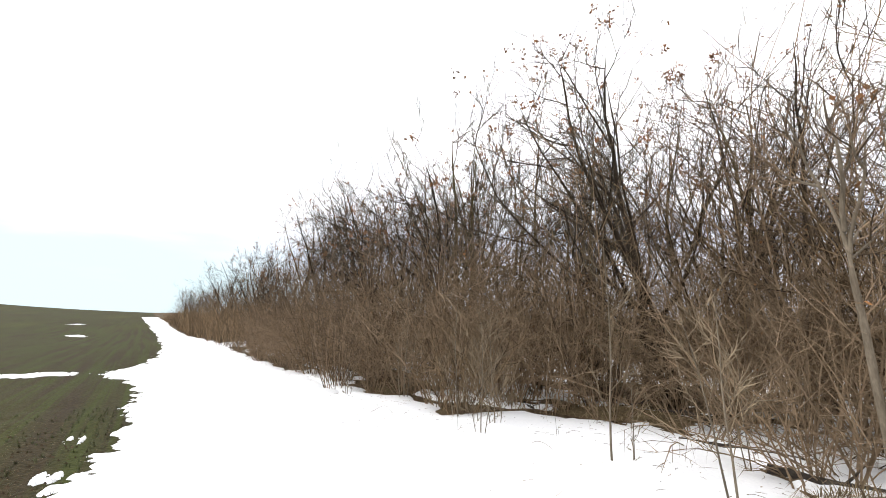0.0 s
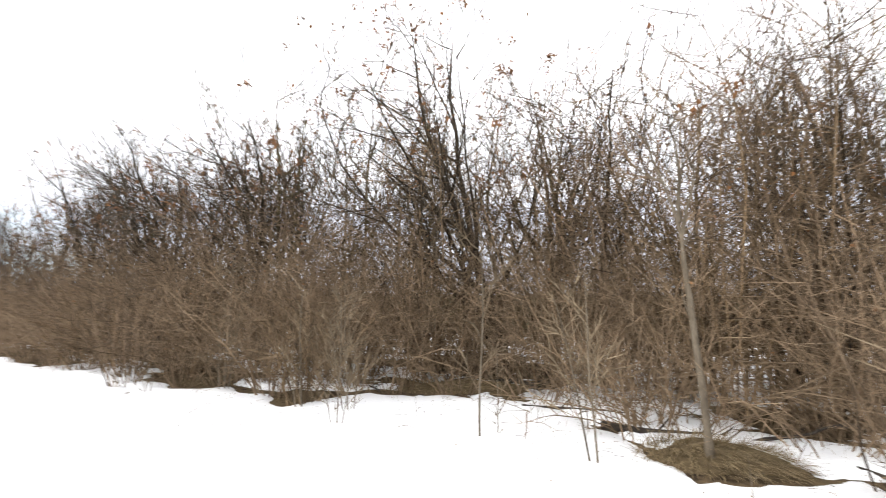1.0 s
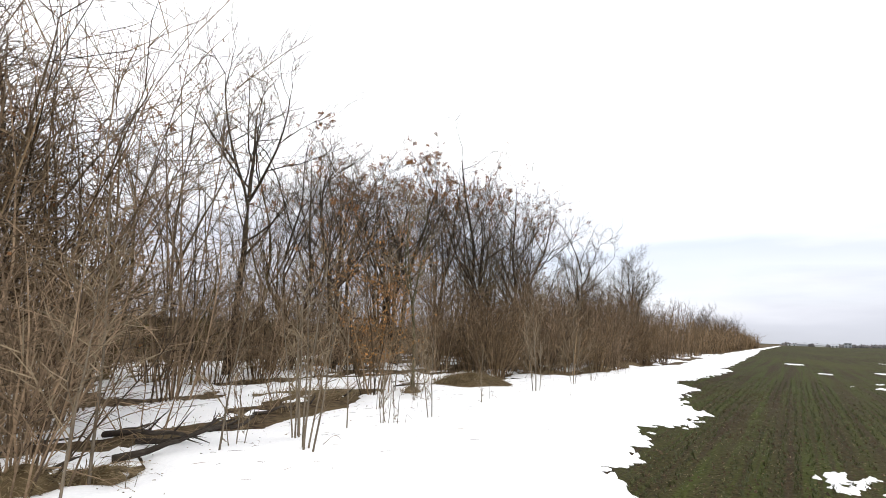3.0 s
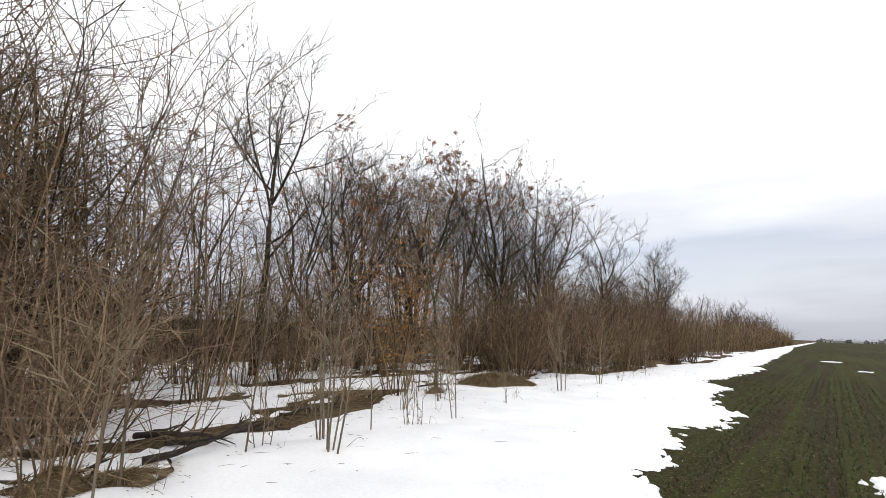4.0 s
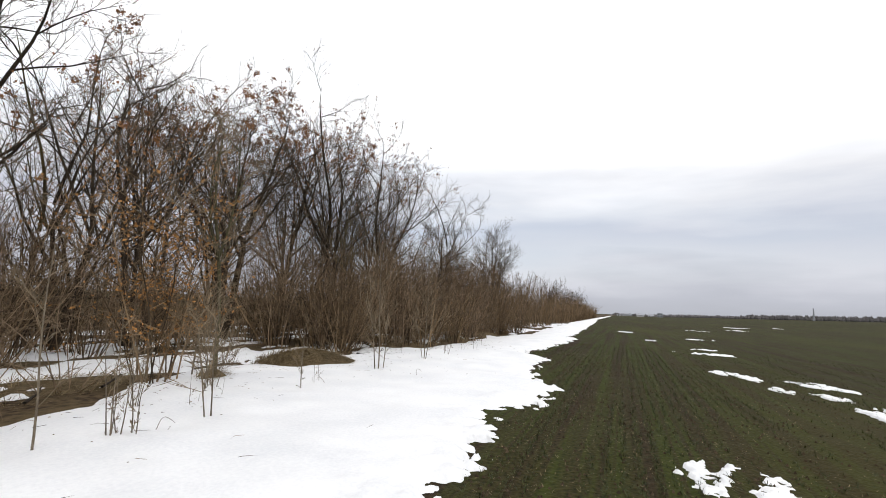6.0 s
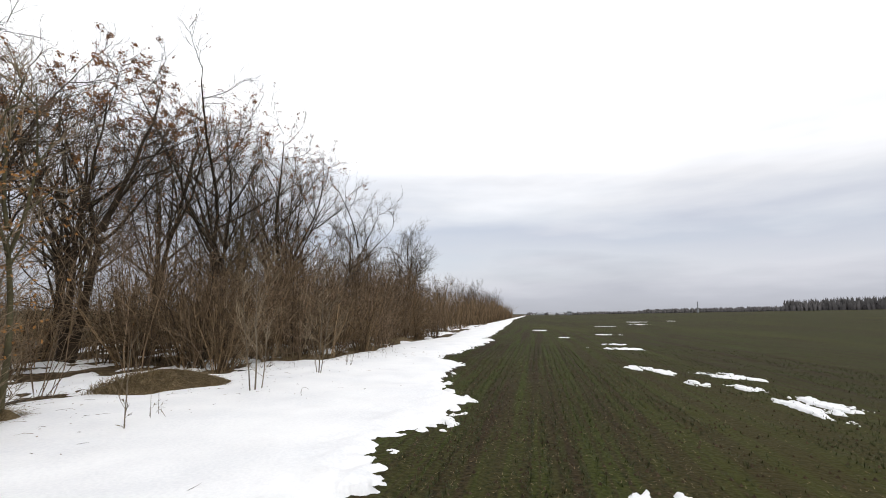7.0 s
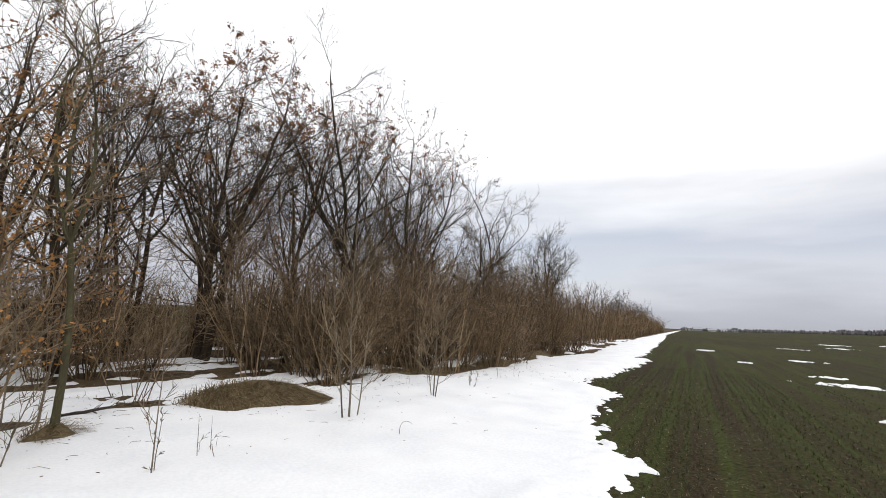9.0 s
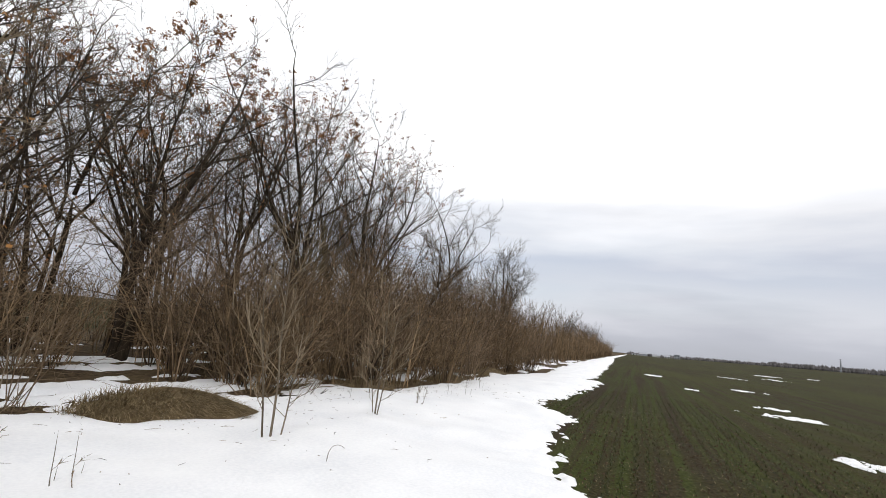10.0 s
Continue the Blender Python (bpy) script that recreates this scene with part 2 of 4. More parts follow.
# ---- the lie of the land ----
EDGE = [(-160, -1), (-56, 1.5), (-33, 1.4), (-23, 0.8), (-19, 0.2), (-17.2, -0.6), (-15.8, -0.6), (-14.5, 0.1), (-12.3, 0.3), (-8, 0.25), (-6, 0),
        (-4.4, -0.25), (-1.5, -0.1), (0.5, 0.3), (2.2, 0.8), (3.5, 1.2), (4.3, 1.3), (5.1, 1.5), (5.9, 1.55), (6.1, 1.68), (6.5, 1.42), (7.18, 1.77),
        (8, 1.85), (8.5, 1.55), (9.3, 1.5), (10.4, 1.33), (10.8, 1.55), (11.3, 1.9), (12.8, 2.18), (14.2, 2.3), (16, 2.36), (16.4, 3.05), (18, 3.3),
        (19.5, 3), (23, 2.8), (27.6, 2.5), (28.4, 3.2), (32, 3.1), (80, 4.2), (115, 5.5), (400, 7.5)]
BELT = [(-160, 3.2), (-58, 4.4), (-43, 5.2), (-22, 4.5), (-15.4, 4.2), (-12.1, 4.45), (-9.4, 4.1), (-8.2, 5), (-7.1, 4.9), (-6, 4.45), (-5.8, 5.4),
        (-5.13, 6.15), (-3.9, 6.7), (-3.15, 6.76), (-2.3, 6.4), (-1.6, 5.87), (-0.82, 4.75), (-0.35, 4.85), (0.15, 5.25), (0.45, 5.25), (0.65, 4.85),
        (0.95, 5.15), (1.25, 4.75), (1.6, 5.1), (1.8, 5.9), (2.67, 6.2), (3.3, 6), (5.4, 6.8), (7.26, 7.5), (8.75, 8), (9.3, 7.5), (9.45, 6.75),
        (10.7, 6.15), (11, 6.3), (11.4, 7.05), (13.7, 7.45), (14.4, 7.9), (14.7, 6.75), (17.2, 6.1), (20.4, 6.13), (24, 6.4), (28.5, 5.4), (33.6, 5.8),
        (74, 7), (115, 7.4), (400, 9)]
LINE = [(-160, 3.6), (-58, 5), (-22, 5), (-14, 5), (-7, 5.7), (-3, 6.9), (0, 6.2), (5, 7), (10, 7.8), (14, 7.8), (25, 7.2), (70, 7.6), (170, 9.2), (400, 12)]
CANOPY = [(-160, 8), (-30, 8.6), (-17, 8.7), (-12, 7.8), (-7, 6.9), (-4, 6.8), (0, 6.4), (3, 6.2), (7, 7.4), (12, 8.4), (16, 9.4), (20, 9.8), (24, 9.4), (26, 7.6), (28, 5.8), (31, 5.0), (36, 5.4), (42, 6.2), (70, 7.2), (180, 8)]        # height of the tree tops


def curve(pts):
    xs, ys = zip(*pts)
    return lambda x: np.interp(x, xs, ys)


edge_y, belt_y, line_y, canopy = curve(EDGE), curve(BELT), curve(LINE), curve(CANOPY)


def land(x, y):
    """Height of the ground: level along the belt, rising gently across the field and behind the start."""
    rise = 0.027 * np.clip(-y - 14, 0, 340) * np.clip((-y - 14) / 60, 0, 1)
    return rise + 0.027 * np.clip(-x - 45, 0, 300) * np.clip((-x - 45) / 60, 0, 1) * (1 + np.clip(-y, 0, 150) / 250)


def value_noise(x, y, scale, seed=0):
    """Smooth lattice noise of 0 to 1 on arrays."""
    u, v = np.asarray(x) / scale, np.asarray(y) / scale
    i, j = np.floor(u).astype(int), np.floor(v).astype(int)
    fu, fv = u - i, v - j
    fu, fv = fu * fu * (3 - 2 * fu), fv * fv * (3 - 2 * fv)

    def h(a, b):
        n = (a * 374761393 + b * 668265263 + seed * 974634777) & 0x7FFFFFFF
        n = ((n ^ (n >> 13)) * 1274126177) & 0x7FFFFFFF
        return ((n ^ (n >> 16)) & 0xFFFF) / 65535.0
    return (h(i, j) * (1 - fu) + h(i + 1, j) * fu) * (1 - fv) + (h(i, j + 1) * (1 - fu) + h(i + 1, j + 1) * fu) * fv


def grid_mesh(name, xs, ys, height, keep=None, mat=None, smooth=True):
    """A sheet over the lattice xs by ys; keep(z) tells which quads stay."""
    X, Y = np.meshgrid(xs, ys)
    Z = height(X, Y)
    n, k = len(xs), len(ys)
    idx = np.arange(n * k).reshape(k, n)
    quads = np.stack([idx[:-1, :-1], idx[:-1, 1:], idx[1:, 1:], idx[1:, :-1]], -1).reshape(-1, 4)
    if keep is not None:
        quads = quads[keep(Z).ravel()[quads].any(1)]
    used, back = np.unique(quads, return_inverse=True)
    me = bpy.data.meshes.new(name)
    me.from_pydata(np.stack([X.ravel(), Y.ravel(), Z.ravel()], 1)[used].tolist(), [], back.reshape(-1, 4).tolist())
    if mat:
        me.materials.append(mat)
    if smooth:
        me.shade_smooth()
    return me


def spaced(*spans):
    out = []
    for a, b, s in spans:
        out += list(np.arange(a, b, s))
    return np.array(out + [spans[-1][1]], float)


def ground_height(X, Y):
    return land(X, Y) + (value_noise(X, Y, 1.7, 3) - 0.5) * 0.05 * (np.abs(X) < 60) + (value_noise(X, Y, 0.45, 4) - 0.5) * 0.03 * ((np.abs(X) < 40) & (np.abs(Y) < 12))


gx = spaced((-3000, -400, 260), (-400, -60, 20), (-60, -12, 1.5), (-12, 24, 0.25), (24, 70, 1.5), (70, 400, 20), (400, 3000, 260))
gy = spaced((-3000, -400, 260), (-400, -40, 15), (-40, -8, 1.5), (-8, 12, 0.25), (12, 30, 1.5), (30, 400, 25), (400, 3000, 260))
tagged(new("ground", grid_mesh("ground", gx, gy, ground_height, mat=GROUND)), "dark soil field with young green wheat and leaf litter", "ground", kind="structure")


def snow_depth(X, Y):
    """Depth of the snow strip between the field's edge and the belt; below nought where the ground is bare."""
    rag = (value_noise(X, Y, 0.55, 11) - 0.5) * 0.42 + (value_noise(X, Y, 0.16, 12) - 0.5) * 0.16 + (value_noise(X * 0.5, Y, 2.3, 13) - 0.5) * 0.5
    fringe = (value_noise(X + 0.3 * Y, Y - 0.3 * X, 0.31, 16) - 0.5) * 0.2 + (value_noise(X - 0.5 * Y, Y + 0.5 * X, 0.12, 17) - 0.5) * 0.26 + (value_noise(X + 0.2 * Y, Y, 0.05, 18) - 0.5) * 0.10
    a = Y - edge_y(X) + rag * 0.3 + fringe * 1.5
    c = belt_y(X) - Y + rag
    d = np.minimum(a, c * 0.8)
    deep = np.where(d > 0, 0.05 * (1 - np.exp(-np.clip(d, 0, 9) * 5)) + 0.08 * (1 - np.exp(-np.clip(d, 0, 9) * 0.9)), np.clip(d, -0.3, 0) * 0.6)
    return deep + np.where(d > 0, (value_noise(X, Y, 0.9, 14) - 0.5) * 0.06 + (value_noise(X, Y, 0.3, 15) - 0.5) * 0.022, 0)


def snow_height(X, Y):
    return ground_height(X, Y) + snow_depth(X, Y)


sx = spaced((-160, -50, 1.0), (-50, -18, 0.25), (-18, -8, 0.12), (-8, 2, 0.07), (2, 13, 0.042), (13, 20, 0.07), (20, 32, 0.14), (32, 70, 0.4), (70, 400, 3.0))


def strip_sheet():
    """The strip in a lattice that follows its own bend."""
    v = np.concatenate([np.arange(-1.0, -0.6, 0.06), np.arange(-0.6, 0.7, 0.036), np.arange(0.7, 1.0, 0.06), np.arange(1.0, 3.0, 0.15), np.arange(3.0, 5.6, 0.1), [5.8, 6.2, 6.6, 7.0, 7.5]])
    X, V = np.meshgrid(sx, v)
    mid = np.interp(sx, np.linspace(-160, 400, 281), edge_y(np.linspace(-160, 400, 281)))
    Y = mid[None, :] + V
    D = snow_depth(X, Y)
    Z = ground_height(X, Y) + D
    n, k = len(sx), len(v)
    idx = np.arange(n * k).reshape(k, n)
    quads = np.stack([idx[:-1, :-1], idx[:-1, 1:], idx[1:, 1:], idx[1:, :-1]], -1).reshape(-1, 4)
    quads = quads[(D.ravel() > -0.03)[quads].any(1)]
    used, back = np.unique(quads, return_inverse=True)
    me = bpy.data.meshes.new("snow_strip")
    me.from_pydata(np.stack([X.ravel(), Y.ravel(), Z.ravel()], 1)[used].tolist(), [], back.reshape(-1, 4).tolist())
    me.materials.append(SNOW)
    me.shade_smooth()
    return me


tagged(new("snow_strip", strip_sheet()), "strip of old white snow with a ragged melting edge along the field", "snow", kind="structure")


def belt_snow(X, Y):
    """Thin snow left between the stems."""
    off = Y - belt_y(X)
    n = value_noise(X * 0.6, Y * 1.7, 1.2, 21) * 0.55 + value_noise(X * 0.7, Y * 1.4, 0.4, 22) * 0.30 + value_noise(X, Y, 0.12, 23) * 0.15
    d = (n - 0.50 + 0.035 * ((X > 1.0) & (X < 9.5)) + 0.045 * ((X > -5.0) & (X <= 1.0)) - 0.10 * np.clip(1.3 - off, 0, 1) * ((X < 1.6) | (X > 3.4)) - 0.006 * np.clip(off - 1, 0, 6)) * 0.6 - np.clip(-0.1 - off, 0, 1) * 0.8
    return ground_height(X, Y) + np.clip(d, -0.2, 0.075)


def bare(Z):
    return Z > -0.035


tagged(new("belt_snow", grid_mesh("belt_snow", spaced((-40, -12, 0.25), (-12, 22, 0.11), (22, 60, 0.3)), spaced((1.0, 10, 0.11), (10, 17, 0.25)), belt_snow, bare, SNOW)),
       "broken patches of old snow among the stems", "snow", kind="stuff")


# ---- tools for building plants ----
def unit(v):
    k = math.sqrt(v[0] * v[0] + v[1] * v[1] + v[2] * v[2]) or 1.0
    return (v[0] / k, v[1] / k, v[2] / k)


def bent(v, amount, rnd):
    return unit((v[0] + rnd.uniform(-amount, amount), v[1] + rnd.uniform(-amount, amount), v[2] + rnd.uniform(-amount, amount)))


def offshoot(d, angle, rnd):
    """A direction at about that angle (degrees) from d."""
    a = (0, 0, 1) if abs(d[2]) < 0.9 else (1, 0, 0)
    u = unit((d[1] * a[2] - d[2] * a[1], d[2] * a[0] - d[0] * a[2], d[0] * a[1] - d[1] * a[0]))
    w = (d[1] * u[2] - d[2] * u[1], d[2] * u[0] - d[0] * u[2], d[0] * u[1] - d[1] * u[0])
    f, g = rnd.uniform(0, 2 * math.pi), radians(angle)
    c, s = math.cos(g), math.sin(g)
    return tuple(d[i] * c + (u[i] * math.cos(f) + w[i] * math.sin(f)) * s for i in range(3))


class Shape:
    """Verts and faces of one mesh, gathered tube by tube."""

    def __init__(self):
        self.v, self.f = [], []

    def tube(self, pts, radii, sides=3):
        rings = []
        for i, p in enumerate(pts):
            q = pts[min(i + 1, len(pts) - 1)]
            o = pts[max(i - 1, 0)]
            d = unit((q[0] - o[0], q[1] - o[1], q[2] - o[2]))
            a = (0, 0, 1) if abs(d[2]) < 0.9 else (1, 0, 0)
            u = unit((d[1] * a[2] - d[2] * a[1], d[2] * a[0] - d[0] * a[2], d[0] * a[1] - d[1] * a[0]))
            w = (d[1] * u[2] - d[2] * u[1], d[2] * u[0] - d[0] * u[2], d[0] * u[1] - d[1] * u[0])
            if i == len(pts) - 1:
                self.v.append(p)
                rings.append([len(self.v) - 1])
                break
            n0 = len(self.v)
            for k in range(sides):
                c, s = math.cos(2 * math.pi * k / sides) * radii[i], math.sin(2 * math.pi * k / sides) * radii[i]
                self.v.append((p[0] + u[0] * c + w[0] * s, p[1] + u[1] * c + w[1] * s, p[2] + u[2] * c + w[2] * s))
            rings.append(list(range(n0, n0 + sides)))
        for a, b in zip(rings, rings[1:]):
            for k in range(sides):
                j = (k + 1) % sides
                self.f.append((a[k], a[j], b[0]) if len(b) == 1 else (a[k], a[j], b[j], b[k]))

    def leaf(self, p, size, rnd):
        d, e = bent((0, 0, -0.4), 1.0, rnd), bent((0, 0, 0), 1.0, rnd)
        n = len(self.v)
        s, t = size, size * 0.45
        self.v += [p, (p[0] + d[0] * s * .5 + e[0] * t, p[1] + d[1] * s * .5 + e[1] * t, p[2] + d[2] * s * .5 + e[2] * t),
                   (p[0] + d[0] * s, p[1] + d[1] * s, p[2] + d[2] * s), (p[0] + d[0] * s * .5 - e[0] * t, p[1] + d[1] * s * .5 - e[1] * t, p[2] + d[2] * s * .5 - e[2] * t)]
        self.f += [(n, n + 1, n + 2), (n, n + 2, n + 3)]

    def mesh(self, name, mat, smooth=False):
        me = bpy.data.meshes.new(name)
        me.from_pydata(self.v, [], self.f)
        me.materials.append(mat)
        if smooth:
            me.shade_smooth()
        return me


def part(name, shape, mat, parent, label="", smooth=False):
    ob = new(name, shape.mesh(name, mat, smooth) if isinstance(shape, Shape) else shape)
    ob.parent = parent
    return tagged(ob, label)


def run(start, d, length, steps, wander, lift, rnd):
    """Points along a wandering shoot that bends by lift towards the sky each step."""
    pts, p = [start], start
    for _ in range(steps):
        d = bent(d, wander, rnd)
        d = unit((d[0], d[1], d[2] + lift))
        p = (p[0] + d[0] * length / steps, p[1] + d[1] * length / steps, p[2] + d[2] * length / steps)
        pts.append(p)
    return pts, d


def along(pts, f):
    k = f * (len(pts) - 1)
    i = min(int(k), len(pts) - 2)
    g = k - i
    a, b = pts[i], pts[i + 1]
    return tuple(a[j] + (b[j] - a[j]) * g for j in range(3)), unit((b[0] - a[0], b[1] - a[1], b[2] - a[2]))


def tree(seed, height, stems=2, lean=(0, 0), limbs=8, branches=5, twigs=5, spikes=3, leaves=0, bark=None, twig=None, leaf=None, first=0.3, radius=0.09, open_angle=42, name="bare_tree", label="", fat=0.0055, reach=1.0, leaf_top=0.75, spread=1.0, apart=True):
    """A bare tree: stems and limbs in one mesh, its fine crown in another, withered leaves in a third."""
    rnd = random.Random(seed)
    wood, fine, foliage = Shape(), Shape(), Shape()
    tips, arms = [], []
    for s in range(stems):
        h = height * (1 if s == 0 else rnd.uniform(0.72, 0.95))
        r0 = radius * (1 if s == 0 else rnd.uniform(0.6, 0.85))
        a = rnd.uniform(0, 6.28)
        out = 0.0 if stems == 1 else rnd.uniform(0.04, 0.13)
        d0 = unit((lean[0] + math.cos(a) * out, lean[1] + math.sin(a) * out, 1))
        base = (math.cos(a) * 0.08 * (stems > 1), math.sin(a) * 0.08 * (stems > 1), -0.12)
        fork = min(first + 0.06, 0.6)
        pts, dt = run(base, d0, h * fork, 6, 0.06, 0.04, rnd)
        r_top = r0 * (1 - 0.75 * fork)
        wood.tube(pts, [r0 * 1.35] + [r0 + (r_top - r0) * i / 6 for i in range(1, 7)], 7)
        # the trunk divides into a few curved leaders that carry the crown
        carriers = []
        for c in range(3 if stems < 3 else 2):
            ang = rnd.uniform(3, 12) if c == 0 else rnd.uniform(20, 38) * spread
            L = h * (1 - fork) * (0.92 if c == 0 else rnd.uniform(0.82, 0.98))
            start = pts[-1] if c == 0 else along(pts, rnd.uniform(0.72, 0.99))[0]
            cp, _ = run(start, offshoot(dt, ang, rnd), L, 7, 0.17, 0.07, rnd)
            rc = r_top * (0.85 if c == 0 else 0.65)
            arm = wood
            if apart:
                arm = Shape()
                arms.append(arm)
            arm.tube(cp, [rc * (1 - 0.9 * i / 7) + 0.004 for i in range(8)], 6)
            carriers.append((cp, rc, L, arm))
        each = -(-limbs // len(carriers))
        seats = [(pts, r_top, h * (1 - fork), rnd.uniform(0.5, 0.98), 0.25, wood) for _ in range(2)]
        for cp, rc, L0, arm in carriers:
            for k in range(each):
                f = (k + rnd.random() * 0.8) / each
                seats.append((cp, rc * (1 - 0.85 * f), L0, min(0.06 + 0.93 * f, 0.98), f, arm))
        for line, r1, L0, place, f, arm in seats:
            p, d = along(line, place)
            L = (L0 * (0.36 * (1 - f) + 0.13) + h * 0.065) * rnd.uniform(0.75, 1.2) * reach
            r1 = max(r1 * 0.56, 0.012)
            lp, _ = run(p, offshoot(d, rnd.uniform(open_angle - 12, open_angle + 22), rnd), L, 5, 0.20, 0.10, rnd)
            arm.tube(lp, [r1 * (1 - 0.8 * i / 5) + 0.003 for i in range(6)], 5)
            for c in range(branches):
                f2 = 0.16 + 0.84 * (c + rnd.random()) / branches
                p2, d2 = along(lp, min(f2, 0.99))
                L2 = L * rnd.uniform(0.22, 0.42) * (1.15 - 0.4 * f2) + 0.24
                bp, _ = run(p2, offshoot(d2, rnd.uniform(26, 55), rnd), L2, 3, 0.18, 0.07, rnd)
                r2 = max(r1 * 0.42, 0.0070)
                fine.tube(bp, [r2 * (1 - 0.6 * i / 3) + 0.002 for i in range(4)], 3)
                for e in range(twigs):
                    f3 = 0.12 + 0.88 * (e + rnd.random()) / twigs
                    p3, d3 = along(bp, min(f3, 0.99))
                    L3 = L2 * rnd.uniform(0.32, 0.6) + 0.14
                    tp, _ = run(p3, offshoot(d3, rnd.uniform(20, 45), rnd), L3, 2, 0.14, 0.07, rnd)
                    fine.tube(tp, [fat, fat * 0.75, 0.0015], 3)
                    tips.append(tp[-1])
                    for g in range(spikes):
                        p4, d4 = along(tp, rnd.uniform(0.2, 0.95))
                        q, _ = run(p4, offshoot(d4, rnd.uniform(22, 55), rnd), L3 * rnd.uniform(0.4, 0.8), 1, 0.1, 0.06, rnd)
                        fine.tube(q, [fat * 0.7, 0.0015], 3)
    ob = new(name)
    trunk = part("trunk", wood, bark or BARK_DARK, ob, smooth=True)
    for arm in arms:
        part("limb", arm, bark or BARK_DARK, trunk, smooth=True)
    tagged(part("crown", fine, twig or TWIG_GREY, ob), kind="stuff")
    if leaves:
        tips.sort(key=lambda q: -q[2])
        seeds = [rnd.choice(tips[:max(int(len(tips) * leaf_top), 1)]) for _ in range(max(leaves // 16, 1))]
        for i in range(leaves):
            q = rnd.choice(seeds) if rnd.random() < 0.8 else rnd.choice(tips)
            foliage.leaf(tuple(q[j] + rnd.gauss(0, 0.05) for j in range(3)), rnd.uniform(0.045, 0.085), rnd)
        tagged(part("foliage", foliage, leaf or LEAF_BROWN, ob, "withered brown leaves"), kind="stuff")
    return tagged(ob, label or "bare grey-barked tree with a fine twiggy crown", "tree")


def shrub(seed, height, stems=16, side=6, spikes=2, spread=0.5, twig=None, leaves=0, leaf=None, name="bare_shrub", label="", thick=0.014, arch=0.0, fat=0.0075):
    """A leafless thicket shrub: whippy stems from one stool, each with side shoots."""
    rnd = random.Random(seed)
    stem, fine, foliage = Shape(), Shape(), Shape()
    for s in range(stems):
        a, o = rnd.uniform(0, 6.28), rnd.uniform(0, 0.35)
        h = height * rnd.uniform(0.55, 1.0)
        lean = rnd.uniform(0.05, spread)
        d0 = unit((math.cos(a) * lean, math.sin(a) * lean, 1))
        pts, _ = run((math.cos(a) * o, math.sin(a) * o, -0.08), d0, h, 5, 0.17, 0.02 - arch, rnd)
        stem.tube(pts, [thick * rnd.uniform(0.7, 1.3) * (1 - 0.8 * i / 5) + 0.002 for i in range(6)], 3)
        for b in range(side):
            p, d = along(pts, 0.18 + 0.8 * (b + rnd.random()) / side)
            L = h * rnd.uniform(0.15, 0.36)
            q, _ = run(p, offshoot(d, rnd.uniform(30, 78), rnd), L, 2, 0.26, 0.03 - arch, rnd)
            fine.tube(q, [fat, fat * 0.8, 0.002], 3)
            for g in range(spikes):
                p4, d4 = along(q, rnd.uniform(0.2, 0.95))
                w, _ = run(p4, offshoot(d4, rnd.uniform(20, 55), rnd), L * rnd.uniform(0.35, 0.75), 1, 0.1, 0.04, rnd)
                fine.tube(w, [fat * 0.75, 0.002], 3)
                for _ in range(int(leaves + rnd.random()) if leaves else 0):
                    foliage.leaf(along(w if rnd.random() < 0.6 else q, rnd.random())[0], rnd.uniform(0.03, 0.06), rnd)
    ob = new(name)
    tagged(part("stool", stem, twig or TWIG_BROWN, ob), kind="stuff")
    tagged(part("brushwood", fine, twig or TWIG_BROWN, ob), kind="stuff")
    if leaves:
        tagged(part("foliage", foliage, leaf or LEAF_BROWN, ob, "withered leaves"), kind="stuff")
    return tagged(ob, label or "leafless brown thicket shrub of whippy stems", "shrub")


def sapling(seed, height, stems=1, shoots=9, twig=None, label="", reach=0.27):
    """A thin young tree with steep side shoots."""
    rnd = random.Random(seed)
    fine = Shape()
    made = []
    for s in range(stems):
        stem = Shape()
        made.append(stem)
        a = rnd.uniform(0, 6.28)
        o = 0 if s == 0 else rnd.uniform(0.04, 0.12)
        h = height * (1 if s == 0 else rnd.uniform(0.45, 0.9))
        k = rnd.uniform(0.02, 0.08) + rnd.uniform(0.05, 0.17) * (s > 0)
        pts, _ = run((math.cos(a) * o, math.sin(a) * o, -0.1), unit((math.cos(a) * k, math.sin(a) * k, 1)), h, 7, 0.06, 0.03, rnd)
        r = 0.0034 * h + 0.0030
        stem.tube(pts, [r * (1 - 0.85 * i / 7) + 0.002 for i in range(8)], 5)
        for b in range(shoots):
            f = 0.25 + 0.72 * (b + rnd.random() * 0.9) / shoots
            p, d = along(pts, min(f, 0.98))
            L = h * reach * rnd.uniform(0.5, 1.1) * (1.15 - 0.7 * f)
            q, _ = run(p, offshoot(d, rnd.uniform(30, 58), rnd), L, 3, 0.2, 0.09, rnd)
            fine.tube(q, [r * 0.5, r * 0.42, r * 0.34, 0.0022], 3)
            for g in range(5):
                p4, d4 = along(q, rnd.uniform(0.25, 0.95))
                w, _ = run(p4, offshoot(d4, rnd.uniform(22, 48), rnd), L * rnd.uniform(0.3, 0.6), 2, 0.15, 0.08, rnd)
                fine.tube(w, [0.0050, 0.0040, 0.0018], 3)
    ob = new("sapling")
    for stem in made:
        part("stem", stem, BARK_GREY, ob, smooth=True)
    tagged(part("spray", fine, twig or TWIG_SAP, ob), kind="stuff")
    return tagged(ob, label or "thin grey-brown sapling standing in the snow", "sapling")


def at(x, y, turn=0.0, size=1.0, z=None):
    h = float(ground_height(np.array([x]), np.array([y]))[0]) if z is None else z
    return pose(x, y, h, 0, 0, turn) @ Matrix.Scale(size, 4)


